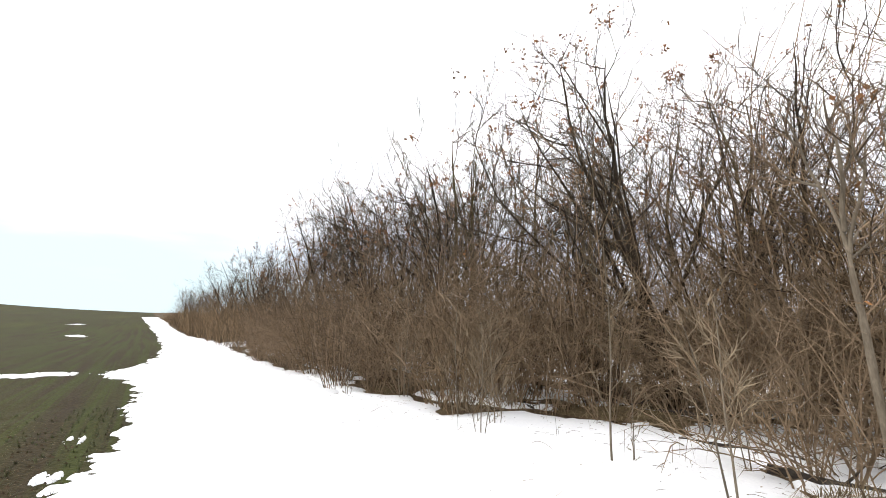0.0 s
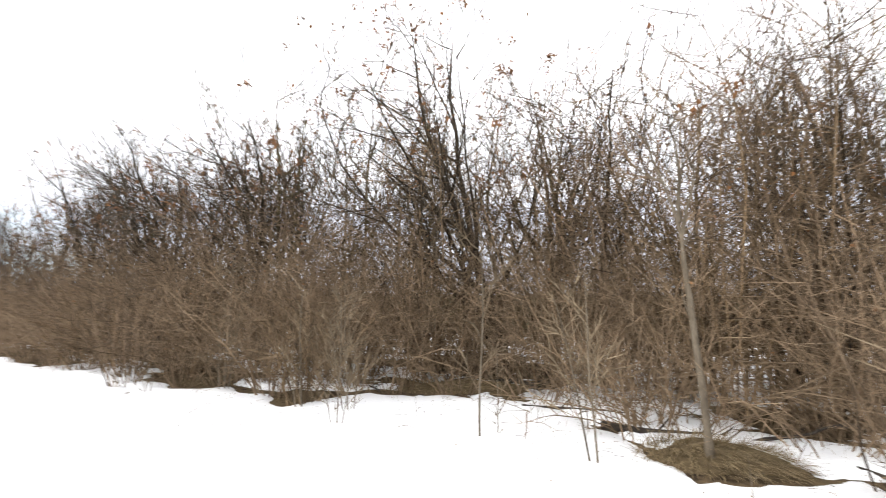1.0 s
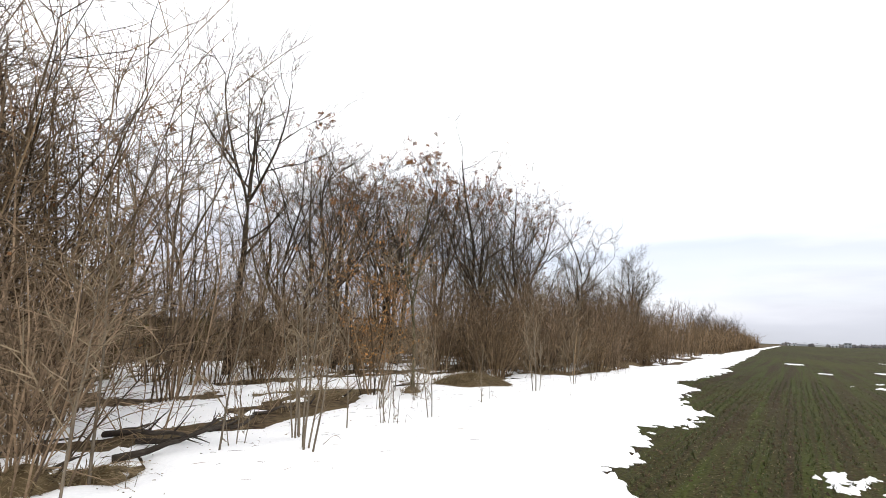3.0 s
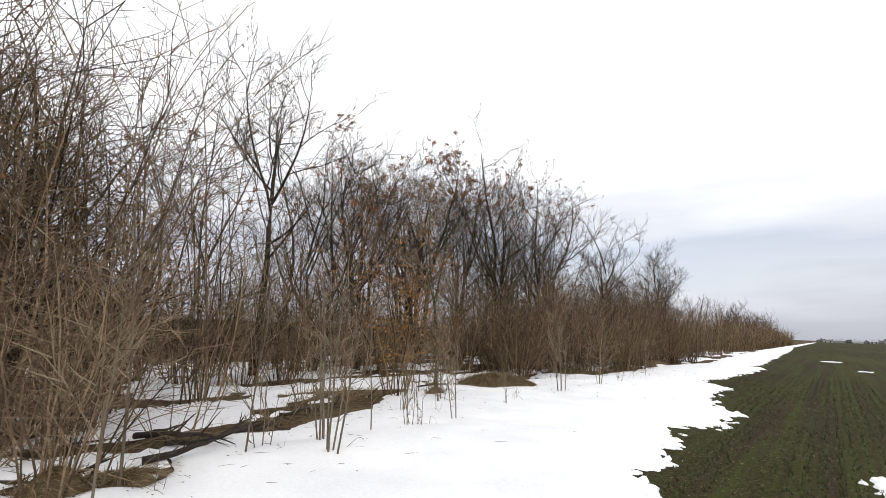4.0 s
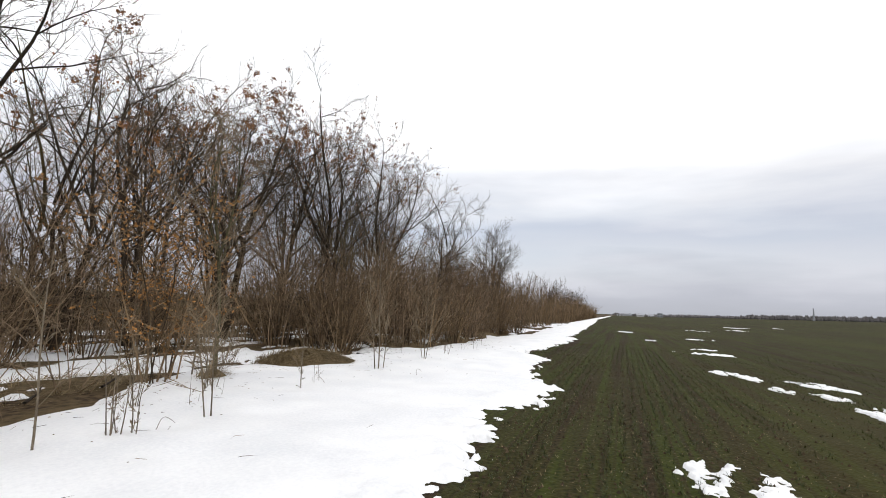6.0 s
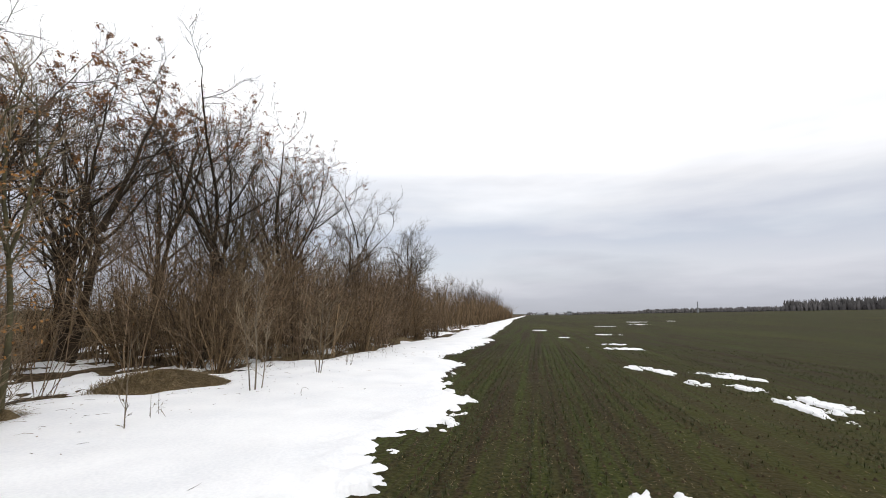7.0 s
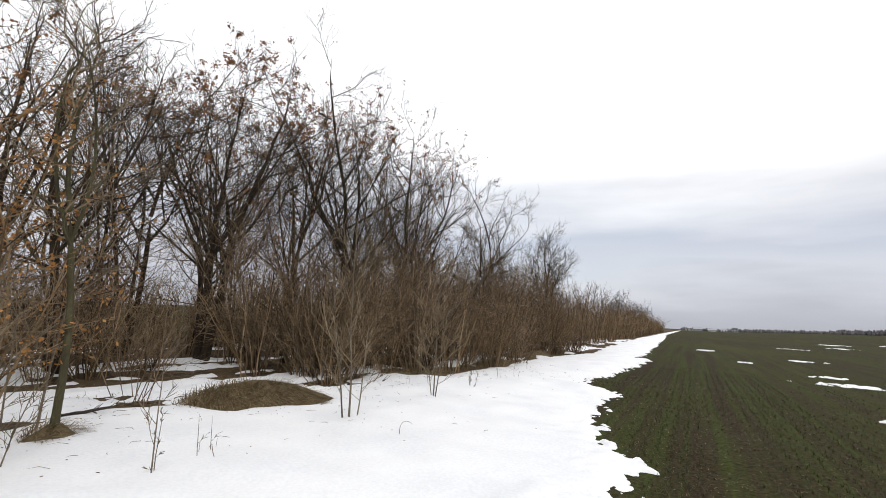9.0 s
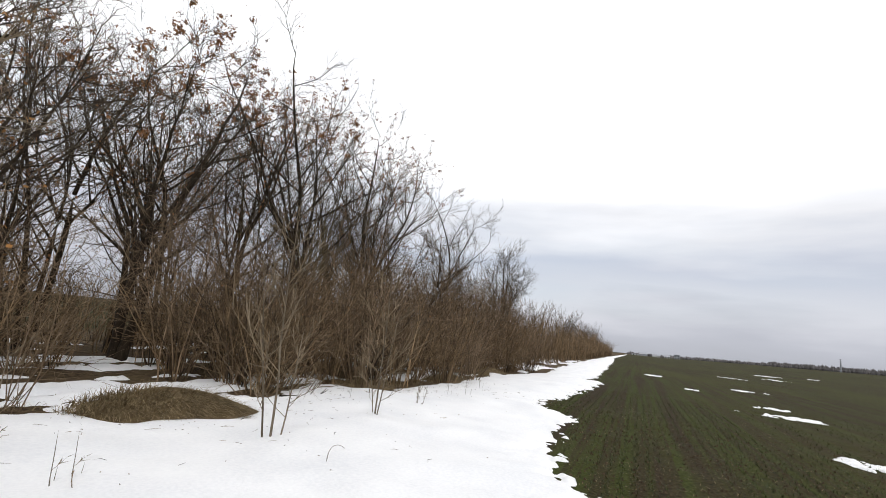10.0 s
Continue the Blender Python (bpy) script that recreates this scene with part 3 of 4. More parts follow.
def put(ob, x, y, turn=0.0, size=1.0):
    ob.matrix_basis = at(x, y, turn, size)
    return ob


def copies(kinds, spots, group):
    """One plant of each kind stands at the first spots, copies at the others. Spots: x, y, turn, size, kind."""
    done = set()
    for x, y, turn, size, k in spots:
        ob = kinds[k]
        if k in done:
            ob = copy_thing(ob, at(x, y, turn, size / ob.scale[0]))
        else:
            done.add(k)
            put(ob, x, y, turn, size)
        tagged(ob, group=group)
    for k, ob in enumerate(kinds):
        if k not in done:
            for o in (*ob.children_recursive, ob):
                bpy.data.objects.remove(o)


# ---- the trees that stand out ----
BARE = "bare grey-barked tree with a fine twiggy crown"
put(tree(115, 9.3, 1, (0.03, 0), 21, 6, 5, 2, 0, first=0.47, radius=0.10, open_angle=42, spread=0.95, fat=0.0065, label="tall bare tree forking high above the thicket"), 5.95, 11.6)
put(tree(102, 8.2, 2, (0.05, 0), 12, 5, 4, 2, 160, first=0.32, radius=0.085, open_angle=44, label="tall bare tree with a twiggy crown"), -4.6, 11.2)
put(tree(103, 8.4, 2, (-0.30, -0.02), 16, 6, 4, 3, 1800, first=0.2, radius=0.11, open_angle=50, spread=1.1, label="dark leaning tree with sparse withered leaves"), -4.6, 8.8)
put(tree(104, 9.4, 4, (0, 0), 12, 6, 4, 2, 6500, first=0.34, radius=0.125, open_angle=44, reach=0.9, leaf_top=0.3, spread=0.7, label="many-stemmed dark tree with rusty leaves in its top"), 13.0, 12.4)
put(tree(105, 10.0, 2, (0.02, 0), 16, 6, 4, 2, 5200, first=0.34, radius=0.11, open_angle=46, reach=0.9, leaf_top=0.45, label="dark tree with clumps of withered brown leaves"), 15.9, 12.8)
put(tree(106, 11.3, 2, (0.0, 0), 20, 6, 4, 2, 1200, first=0.3, radius=0.125, open_angle=46, label="tall spreading bare tree with upswept limbs"), 18.4, 12.1)
put(tree(107, 11.0, 3, (0.05, -0.03), 18, 6, 4, 2, 3600, first=0.3, radius=0.125, open_angle=46, leaf_top=0.7, label="tall many-stemmed bare tree with a broad crown"), 21.8, 11.8)
put(tree(108, 6.6, 1, (0.75, 0.12), 10, 5, 5, 3, 0, first=0.55, radius=0.10, open_angle=48, label="bare tree leaning far out over the thicket"), 20.6, 8.5)
put(tree(112, 9.4, 2, (0.04, 0), 9, 5, 5, 3, 0, first=0.5, radius=0.09, open_angle=34, spread=0.8, label="bare tree with a forked top"), 28.3, 10.5)
put(tree(109, 8.8, 1, (-0.04, 0), 12, 5, 4, 2, 420, first=0.34, radius=0.06, open_angle=40, leaf_top=0.06, label="bare tree with a clump of brown leaves at its tip"), 8.3, 12.6)
put(tree(113, 10.4, 3, (0, 0), 18, 6, 4, 3, 0, first=0.34, radius=0.085, open_angle=44, reach=1.1, label="broad bare tree with a dense rounded crown"), 12.4, 15.0)
put(tree(114, 8.4, 3, (0, 0), 18, 6, 4, 3, 0, first=0.25, radius=0.12, open_angle=50, reach=1.2, fat=0.008, label="round-crowned bare tree above the thicket"), 40.0, 10.4)
put(tree(110, 4.9, 1, (0.03, 0.0), 7, 4, 4, 3, 0, BARK_GREEN, TWIG_SAP, first=0.45, spread=0.5, reach=0.5, radius=0.042, fat=0.004, label="slender mossy young tree at the belt's edge"), 7.5, 6.65)
put(tree(111, 4.0, 1, (0.0, 0.02), 5, 4, 4, 3, 40, BARK_GREY, TWIG_BROWN, first=0.54, radius=0.040, fat=0.004, reach=0.5, spread=0.4, label="slender grey young tree rising from a grass tussock"), -0.72, 5.1)

rnd = random.Random(5)
KINDS = [tree(120 + i, 7.2 + 0.25 * (i % 4), 1 + i % 3, (rnd.uniform(-.07, .07), rnd.uniform(-.06, .04)), 9, 4, 4, 2, (100, 700, 150, 450, 900, 250)[i], fat=0.0056, first=0.28 + 0.03 * (i % 3), radius=0.068,
              twig=(TWIG_GREY, TWIG_BROWN, TWIG_GREY)[i % 3], bark=(BARK_DARK, BARK_MOSS)[i % 2], open_angle=44 + 3 * (i % 3), apart=False, label=(BARE, "bare tree with a few withered brown leaves")[i % 2]) for i in range(6)]
spots = []
x = -32.0
while x < 36:
    tall = float(canopy(x)) / (8.2 if 10 < x < 22 else 7.1 if x > 22 or x < -14 else 7.4 if x > 2 else 6.6)
    base = float(line_y(x))
    if x < 6 and rnd.random() < (0.8 if x < -4 else 0.6) or x > 29:
        spots.append((x, base + rnd.uniform(1.4, 3.2), rnd.uniform(0, 360), rnd.uniform(0.72, 0.9) * tall, rnd.randrange(6)))
    spots.append((x + rnd.uniform(0.4, 1.2), base + rnd.uniform(3.6, 6.0) + (1.6 if 10 < x < 25 else 0), rnd.uniform(0, 360), rnd.uniform(0.92, 1.1) * tall, rnd.randrange(6)))
    if rnd.random() < 0.55:
        spots.append((x + rnd.uniform(0.4, 1.2), base + rnd.uniform(6.5, 11.0), rnd.uniform(0, 360), rnd.uniform(0.98, 1.2) * tall, rnd.randrange(6)))
    x += rnd.uniform(1.7, 2.5)
spots = [q for q in spots if min(math.hypot(q[0] - a, (q[1] - b) * 0.7) for a, b in ((5.95, 11.6), (-4.6, 8.8), (13.0, 12.4), (15.9, 12.8), (18.4, 12.1), (21.8, 11.8))) > 1.3]
copies(KINDS, spots, "trees of the shelterbelt")

# slender stems crowding the inside of the belt
POLES = [tree(160 + i, 6.6, 3 + i % 2, (rnd.uniform(-.05, .05), 0), 5, 3, 3, 2, (0, 120, 0, 60)[i], (BARK_MOSS, BARK_DARK, BARK_MOSS, BARK_MOSS)[i], (TWIG_GREY, TWIG_BROWN)[i % 2], first=0.3, radius=0.032, open_angle=36, spread=0.6, reach=0.8, fat=0.006, apart=False,
              name="slender_tree", label="clump of slender dark stems inside the belt") for i in range(4)]
spots = []
x = -14.0
while x < 27:
    base = float(line_y(x))
    for lo, hi in ((3.0, 5.5), (5.5, 10.0)):
        if rnd.random() < (0.75 if x < 11 else 0.3):
            spots.append((x + rnd.uniform(-.5, .5), base + rnd.uniform(lo, hi), rnd.uniform(0, 360), rnd.uniform(0.7, 0.95) * float(canopy(x)) / 7.4, rnd.randrange(4)))
    x += rnd.uniform(1.2, 1.9)
copies(POLES, spots, "slender trees of the shelterbelt")

FAR_KINDS = [tree(140 + i, 7.8, 2, (rnd.uniform(-.08, .08), 0), 6, 4, 3, 2, 150, apart=False, first=0.2, radius=0.085, open_angle=48, fat=0.009, twig=(TWIG_GREY, TWIG_BROWN, TWIG_GREY)[i]) for i in range(3)]
for k in FAR_KINDS:
    tagged(k, "bare tree far along the shelterbelt")
spots = []
for lo, hi in ((-130, -33), (37, 175)):
    x = lo
    while x < hi:
        spots.append((x, float(line_y(x)) + rnd.uniform(2.5, 6.5), rnd.uniform(0, 360), rnd.uniform(0.78, 1.1) * float(canopy(x)) / 8.0, rnd.randrange(3)))
        x += rnd.uniform(1.6, 3.2) * (1 + abs(x) / 160)
copies(FAR_KINDS, spots, "far trees of the shelterbelt")

# ---- the thicket ----
BUSH = [shrub(200, 3.6, 24, 8, 2, 0.62, TWIG_BROWN), shrub(201, 2.8, 26, 8, 2, 0.8, TWIG_RED, label="leafless reddish thicket shrub with dense fine shoots"),
        shrub(202, 4.2, 18, 9, 2, 0.5, TWIG_BROWN, 0.14), shrub(203, 2.3, 22, 8, 2, 0.95, TWIG_TAN, arch=0.05, label="sprawling pale shrub with arching stems"),
        shrub(204, 3.2, 26, 8, 2, 0.7, TWIG_RED, 0.08), shrub(205, 4.8, 16, 11, 2, 0.36, TWIG_BROWN, 0.14, label="tall whippy shrub with a few dry leaves"),
        shrub(209, 3.5, 24, 9, 2, 0.75, TWIG_TAN, arch=0.035, thick=0.010, fat=0.0055, label="bushy shrub of tan shoots bowing outwards")]
spots = []
x = -24.0
while x < 31:
    open_part = 1.6 < x < 12.0
    y0 = float(belt_y(x)) if not open_part else 8.7 + 0.12 * x
    for k in range(2 if open_part else 4):
        kind = rnd.choice((0, 1, 3, 4)) if k == 0 else rnd.choice((0, 1, 2, 4, 5, 2, 5))
        if x < 2.0 and k < 3 and rnd.random() < 0.55:
            kind = 6
        if -3.0 < x < 1.6 and k == 0:
            continue
        if open_part and rnd.random() < 0.3:
            continue
        spots.append((x + rnd.uniform(-.45, .45), y0 + (0.45 if x > -5 else -0.2) + (k + rnd.random() * 0.8) * (1.5 if open_part else 1.05), rnd.uniform(0, 360), rnd.uniform(0.75, 1.1) * (0.8 if k == 0 else 1), kind))
    x += rnd.uniform(0.82, 1.15)
spots += [(a, b, rnd.uniform(0, 360), rnd.uniform(0.8, 0.95), (1, 4, 0)[i % 3]) for i, (a, b) in enumerate([(12.6, 7.5), (13.4, 7.85), (15.2, 6.97), (16.2, 6.7), (18.4, 6.25), (20.2, 6.22), (12.7, 8.3), (13.2, 9.0)])]
copies(BUSH, spots[:290], "shrubs of the shelterbelt")
WHIP = [shrub(206 + i, 6.2 + 0.4 * i, 13, 14, 2, 0.17, (TWIG_RED, TWIG_BROWN)[i], 0.22, thick=0.019, label="tall whippy shrub hung with dry leaves at its tips") for i in range(2)]
copies(WHIP, [(a, b, rnd.uniform(0, 360), rnd.uniform(0.88, 1.04), i % 2) for i, (a, b) in enumerate([(-3.4, 8.4), (-2.3, 8.2), (-1.1, 7.9), (-0.2, 8.1), (0.8, 7.8), (1.9, 8.2), (-5.6, 7.9), (3.4, 8.6), (-0.6, 7.2), (0.4, 7.1), (1.3, 7.3)])], "tall shrubs of the shelterbelt")


def far_thicket():
    """The thicket's two ends, where single shrubs can no longer be told apart."""
    g = random.Random(66)
    s = Shape()
    for lo, hi in ((-135, -23.5), (spots[289][0] - 0.5 if len(spots) > 289 else 31, 180)):
        x = lo
        while x < hi:
            grow = 1 + max(abs(x) - 25, 0) / 60
            for k in range(4 if abs(x) < 60 else 3):
                bx, by, h = x + g.uniform(-.5, .5), float(line_y(x)) - 0.5 + k * 1.3 + g.uniform(0, 0.9), g.uniform(2.4, 4.9)
                for i in range(9):
                    a, l = g.uniform(0, 6.28), g.uniform(0.05, 0.5)
                    pts, _ = run((bx + g.uniform(-.3, .3), by + g.uniform(-.3, .3), -0.05), unit((math.cos(a) * l, math.sin(a) * l, 1)), h * g.uniform(0.6, 1), 3, 0.12, 0.02, g)
                    s.tube(pts, [0.014 * grow, 0.011 * grow, 0.008 * grow, 0.003], 3)
                    for j in range(5):
                        p, d = along(pts, g.uniform(0.2, 0.98))
                        q, _ = run(p, offshoot(d, g.uniform(22, 60), g), h * g.uniform(0.14, 0.32), 1, 0.1, 0.05, g)
                        s.tube(q, [0.009 * grow, 0.002], 3)
            x += g.uniform(0.8, 1.2) * grow
    x = -24.0
    while x < 34:
        for k in range(3):
            bx, by, h = x + g.uniform(-.5, .5), float(line_y(x)) + 5.4 + k * 2.2 + g.uniform(0, 1.2), g.uniform(1.5, 3.2)
            for i in range(11):
                a, l = g.uniform(0, 6.28), g.uniform(0.05, 0.5)
                pts, _ = run((bx + g.uniform(-.4, .4), by + g.uniform(-.4, .4), -0.05), unit((math.cos(a) * l, math.sin(a) * l, 1)), h * g.uniform(0.6, 1), 3, 0.12, 0.02, g)
                s.tube(pts, [0.015, 0.012, 0.009, 0.003], 3)
                for j in range(6):
                    p, d = along(pts, g.uniform(0.2, 0.98))
                    q, _ = run(p, offshoot(d, g.uniform(22, 60), g), h * g.uniform(0.14, 0.32), 1, 0.1, 0.05, g)
                    s.tube(q, [0.009, 0.002], 3)
        x += g.uniform(0.6, 0.9)
    return tagged(new("far_thicket", s.mesh("far_thicket", TWIG_RED)), "brown leafless thicket deep in the belt and far along it", "thicket", kind="stuff")


far_thicket()

put(shrub(240, 4.0, 14, 9, 3, 0.36, TWIG_RED, 6.5, LEAF_ORANGE, label="shrub still holding bright orange-brown leaves"), 6.7, 7.0)
put(shrub(241, 2.6, 26, 9, 3, 0.6, TWIG_BROWN, thick=0.008, fat=0.0040, label="dense many-stemmed shrub on a grassy stool"), 0.7, 4.95)
put(shrub(242, 2.0, 16, 6, 2, 0.9, TWIG_TAN, arch=0.09, thick=0.010, fat=0.006, label="low sprawling shrub of pale bent stems"), -1.5, 5.9)

ARCH = [shrub(250 + i, 3.4, 9, 9, 3, 0.9 + 0.25 * i, TWIG_TAN, arch=0.10, thick=0.0080, fat=0.0040, label="shrub with long pale stems arching out over the snow") for i in range(2)]
copies(ARCH, [(a, b, rnd.uniform(0, 360), rnd.uniform(0.65, 0.9), i % 2) for i, (a, b) in enumerate([(-6.6, 5.43), (-8.6, 5.12), (-3.2, 7.06), (-11.2, 4.69), (-2.4, 6.79), (-13.5, 4.83), (9, 8.07), (12.2, 7.37), (-1.5, 6), (-4.4, 6.64), (-5.4, 6.11), (-7.6, 5.52), (-9.8, 4.68), (5.8, 7.46), (3.4, 6.32), (-1, 5.79), (2.2, 6.48), (-2, 7.12), (4.4, 6.94)])], "arching shrubs")

SPRAWL = [shrub(260 + i, 2.5, 15, 6, 2, 1.5, TWIG_TAN, arch=0.15, thick=0.0085, fat=0.0045, label="tangle of pale stems bowed down to the ground") for i in range(2)]
copies(SPRAWL, [(a, b, rnd.uniform(0, 360), rnd.uniform(0.7, 1.0), i % 2) for i, (a, b) in enumerate([(-3.0, 6.5), (-1.3, 6.2), (0.2, 5.9), (-2.2, 6.9), (1.0, 6.0), (-0.4, 6.7), (-4.4, 6.7), (0.6, 6.8), (-5.9, 5.9), (-1.6, 7.4)])], "bowed tangles in the belt")

# ---- saplings in front ----
YOUNG = [sapling(300, 2.6, 1, 9), sapling(301, 2.3, 4, 6, reach=0.24, label="clump of thin saplings standing in the snow"), sapling(302, 1.6, 2, 6), sapling(303, 3.0, 1, 12, label="tall thin sapling with upswept shoots"),
         sapling(304, 0.9, 3, 3, label="knee-high cluster of bare shoots in the snow"), sapling(305, 2.0, 1, 13, reach=0.42, label="bushy-headed young sapling in the snow"),
         sapling(306, 2.4, 3, 14, reach=0.40, label="clump of young saplings with upswept shoots"), sapling(307, 1.7, 2, 11, reach=0.38, label="forked young sapling standing in the snow"),
         sapling(308, 1.0, 2, 1, reach=0.3, label="pair of thin bare shoots standing in the snow")]
spots = [(0.77, 4.2, 1, 5), (2.9, 4.25, 1.15, 1), (2.25, 4.82, 0.9, 0), (2.56, 5.02, 1.1, 4), (3.24, 4.8, 1.1, 1), (4, 4.8, 0.8, 0), (4.5, 4.6, 0.6, 1),
         (4.65, 4.55, 1, 4), (5.6, 4.6, 0.95, 7), (6.6, 5.85, 0.7, 6), (5.46, 5.66, 0.5, 1), (5.87, 5.23, 0.55, 8), (6.83, 5.95, 0.75, 6),
         (6.36, 5.27, 0.4, 8), (7.42, 4.8, 0.75, 2), (7.9, 4.92, 0.55, 8), (8.06, 4.95, 0.5, 8), (10, 4.92, 1.2, 6), (12, 4.78, 1.05, 6),
         (13.65, 4.86, 0.9, 4), (13, 5.9, 0.4, 8), (14.26, 5, 0.4, 8), (15.5, 5, 0.6, 8), (16, 4.75, 0.6, 8), (18.1, 5.1, 0.5, 8), (-2.8, 4.56, 1.0, 0),
         (-2.73, 4.82, 0.7, 2), (-1.57, 4.56, 1.15, 7), (-0.4, 4.37, 0.45, 8), (-4.45, 4.1, 0.7, 6), (-4.78, 4.6, 0.8, 6), (-4.42, 3.75, 0.45, 8),
         (-5.6, 4.55, 1.25, 2), (-3.85, 4.87, 0.45, 8), (-8.9, 4, 1, 4), (-25, 4.3, 0.7, 4), (-21.8, 4.6, 0.65, 4), (-17.5, 4.27, 0.6, 8),
         (-14.1, 4.03, 0.65, 4), (-13.1, 4.27, 0.7, 4), (-2, 5.73, 0.8, 7), (1.25, 4.37, 0.5, 8), (1.1, 4.69, 1.1, 0), (7.6, 7.27, 1.1, 0),
         (-8, 4.86, 1.1, 6)]
copies(YOUNG, [(a, b, rnd.uniform(0, 360), s, k) for a, b, s, k in spots], "saplings along the belt")


# ---- dry grass, logs, fallen stems ----
def blades(shape, n, place, length, rnd, droop=0.5, width=0.006):
    for _ in range(n):
        p, d = place(rnd)
        L = length * rnd.uniform(0.5, 1.2)
        d = bent(d, 0.5, rnd)
        side = unit((-d[1], d[0], 0.01))
        m = tuple(p[i] + d[i] * L * 0.55 for i in range(3))
        e = (m[0] + d[0] * L * 0.5, m[1] + d[1] * L * 0.5, m[2] + (d[2] - droop) * L * 0.45)
        k = len(shape.v)
        shape.v += [tuple(p[i] - side[i] * width for i in range(3)), tuple(p[i] + side[i] * width for i in range(3)),
                    tuple(m[i] + side[i] * width * 0.8 for i in range(3)), tuple(m[i] - side[i] * width * 0.8 for i in range(3)), e]
        shape.f += [(k, k + 1, k + 2, k + 3), (k + 3, k + 2, k + 4)]


def grass_mound(seed, x, y, a, b, h, turn, n, label):
    """A swept heap of dead grass: a low uneven hump under combed blades."""
    rnd = random.Random(seed)
    hump, grass = Shape(), Shape()
    R, S = 9, 22
    for i in range(R + 1):
        for j in range(S):
            f, t = i / R, 2 * math.pi * j / S
            w = 1 + 0.16 * math.sin(3 * t + seed) + 0.1 * math.sin(5 * t + 2 * seed)
            hump.v.append((a * f * w * math.cos(t), b * f * w * math.sin(t), h * (1 - f * f) ** 0.8 * (1 + 0.15 * math.sin(4 * t)) - 0.05 * f if f < 1 else -0.08))
    for i in range(R):
        for j in range(S):
            k = (j + 1) % S
            hump.f.append((i * S + j, (i + 1) * S + j, (i + 1) * S + k, i * S + k))

    def spot(r):
        t, f = r.uniform(0, 6.283), math.sqrt(r.random()) * 1.02
        return (a * f * math.cos(t), b * f * math.sin(t), h * max(1 - f * f, 0) ** 0.8 - 0.01), (0.75 * math.cos(t) * f + 0.5, 0.75 * math.sin(t) * f - 0.35, 0.28)
    blades(grass, n, spot, 0.19, rnd, width=0.004)
    ob = new("grass_mound")
    part("hump", hump, STRAW_MAT, ob, smooth=True)
    tagged(part("straw", grass, STRAW, ob), kind="stuff")
    ob.matrix_basis = pose(x, y, 0.02, 0, 0, turn)
    return tagged(ob, label, "dry grass")


grass_mound(1, 10.15, 6.85, 1.08, 0.56, 0.30, -36, 3600, "heap of flattened straw-coloured dead grass in the snow")
grass_mound(2, -0.68, 5.35, 0.70, 0.46, 0.14, 10, 1300, "tussock of flattened dead grass beside a young tree")
grass_mound(3, 0.70, 4.95, 0.30, 0.24, 0.20, 0, 380, "small dead grass tussock round a shrub's foot")
grass_mound(4, 1.22, 4.82, 0.24, 0.18, 0.13, 0, 260, "small dead grass tussock round a shrub's foot")
grass_mound(5, 7.5, 6.65, 0.30, 0.26, 0.17, 0, 340, "small dead grass tussock round a mossy stem")
grass_mound(6, 15.4, 7.0, 1.1, 0.45, 0.14, -10, 900, "low mat of dead grass at the belt's edge")
grass_mound(7, 19.4, 6.6, 1.2, 0.5, 0.16, -6, 900, "low mat of dead grass at the belt's edge")
grass_mound(8, 5.8, 8.0, 1.3, 0.7, 0.06, 5, 900, "low mat of dead grass among the stems")
grass_mound(9, -4.4, 7.1, 1.5, 0.6, 0.14, 20, 900, "low mat of dead grass among the stems")
grass_mound(10, 24.6, 6.8, 1.3, 0.5, 0.16, 0, 700, "low mat of dead grass at the belt's edge")


def litter_grass():
    rnd = random.Random(9)
    s = Shape()

    def spot(r):
        x = r.uniform(-14, 26)
        y = float(belt_y(x)) + 0.15 + abs(r.gauss(0, 1.3))
        return (x, y, 0.0), (r.uniform(-.8, .8), r.uniform(-.8, .4), 0.18)
    blades(s, 8000, spot, 0.2, rnd, 0.75, 0.0045)
    return tagged(new("dead_grass", s.mesh("dead_grass", STRAW)), "flattened dead grass and stalks under the trees", "grass", kind="stuff")


litter_grass()


def fallen_branch(seed, x, y, turn, length, radius, pitch=2.0):
    rnd = random.Random(seed)
    log = Shape()
    ob = new("fallen_branch")
    length *= 0.75
    pts, _ = run((-length / 2, 0, radius * 0.9), (1, 0, radians(pitch)), length, 7, 0.22, 0, rnd)
    pts = [(p[0], p[1], max(p[2], radius * 0.6)) for p in pts]
    log.tube(pts, [radius * (1 - 0.6 * i / 7) for i in range(8)], 7)
    for k in range(5):
        p, d = along(pts, rnd.uniform(0.3, 0.95))
        q, _ = run(p, offshoot(d, 45, rnd), length * rnd.uniform(0.15, 0.3), 3, 0.15, 0.05, rnd)
        fork = Shape()
        fork.tube(q, [radius * 0.3, radius * 0.22, radius * 0.14, 0.003], 4)
        part("side_branch", fork, WOOD_ROT, ob)
    part("log", log, WOOD_ROT, ob, smooth=True)
    ob.matrix_basis = pose(x, y, 0.03, 0, 0, turn)
    return tagged(ob, "dark rotting fallen branch lying on snow and litter", "branch", group="fallen branches")


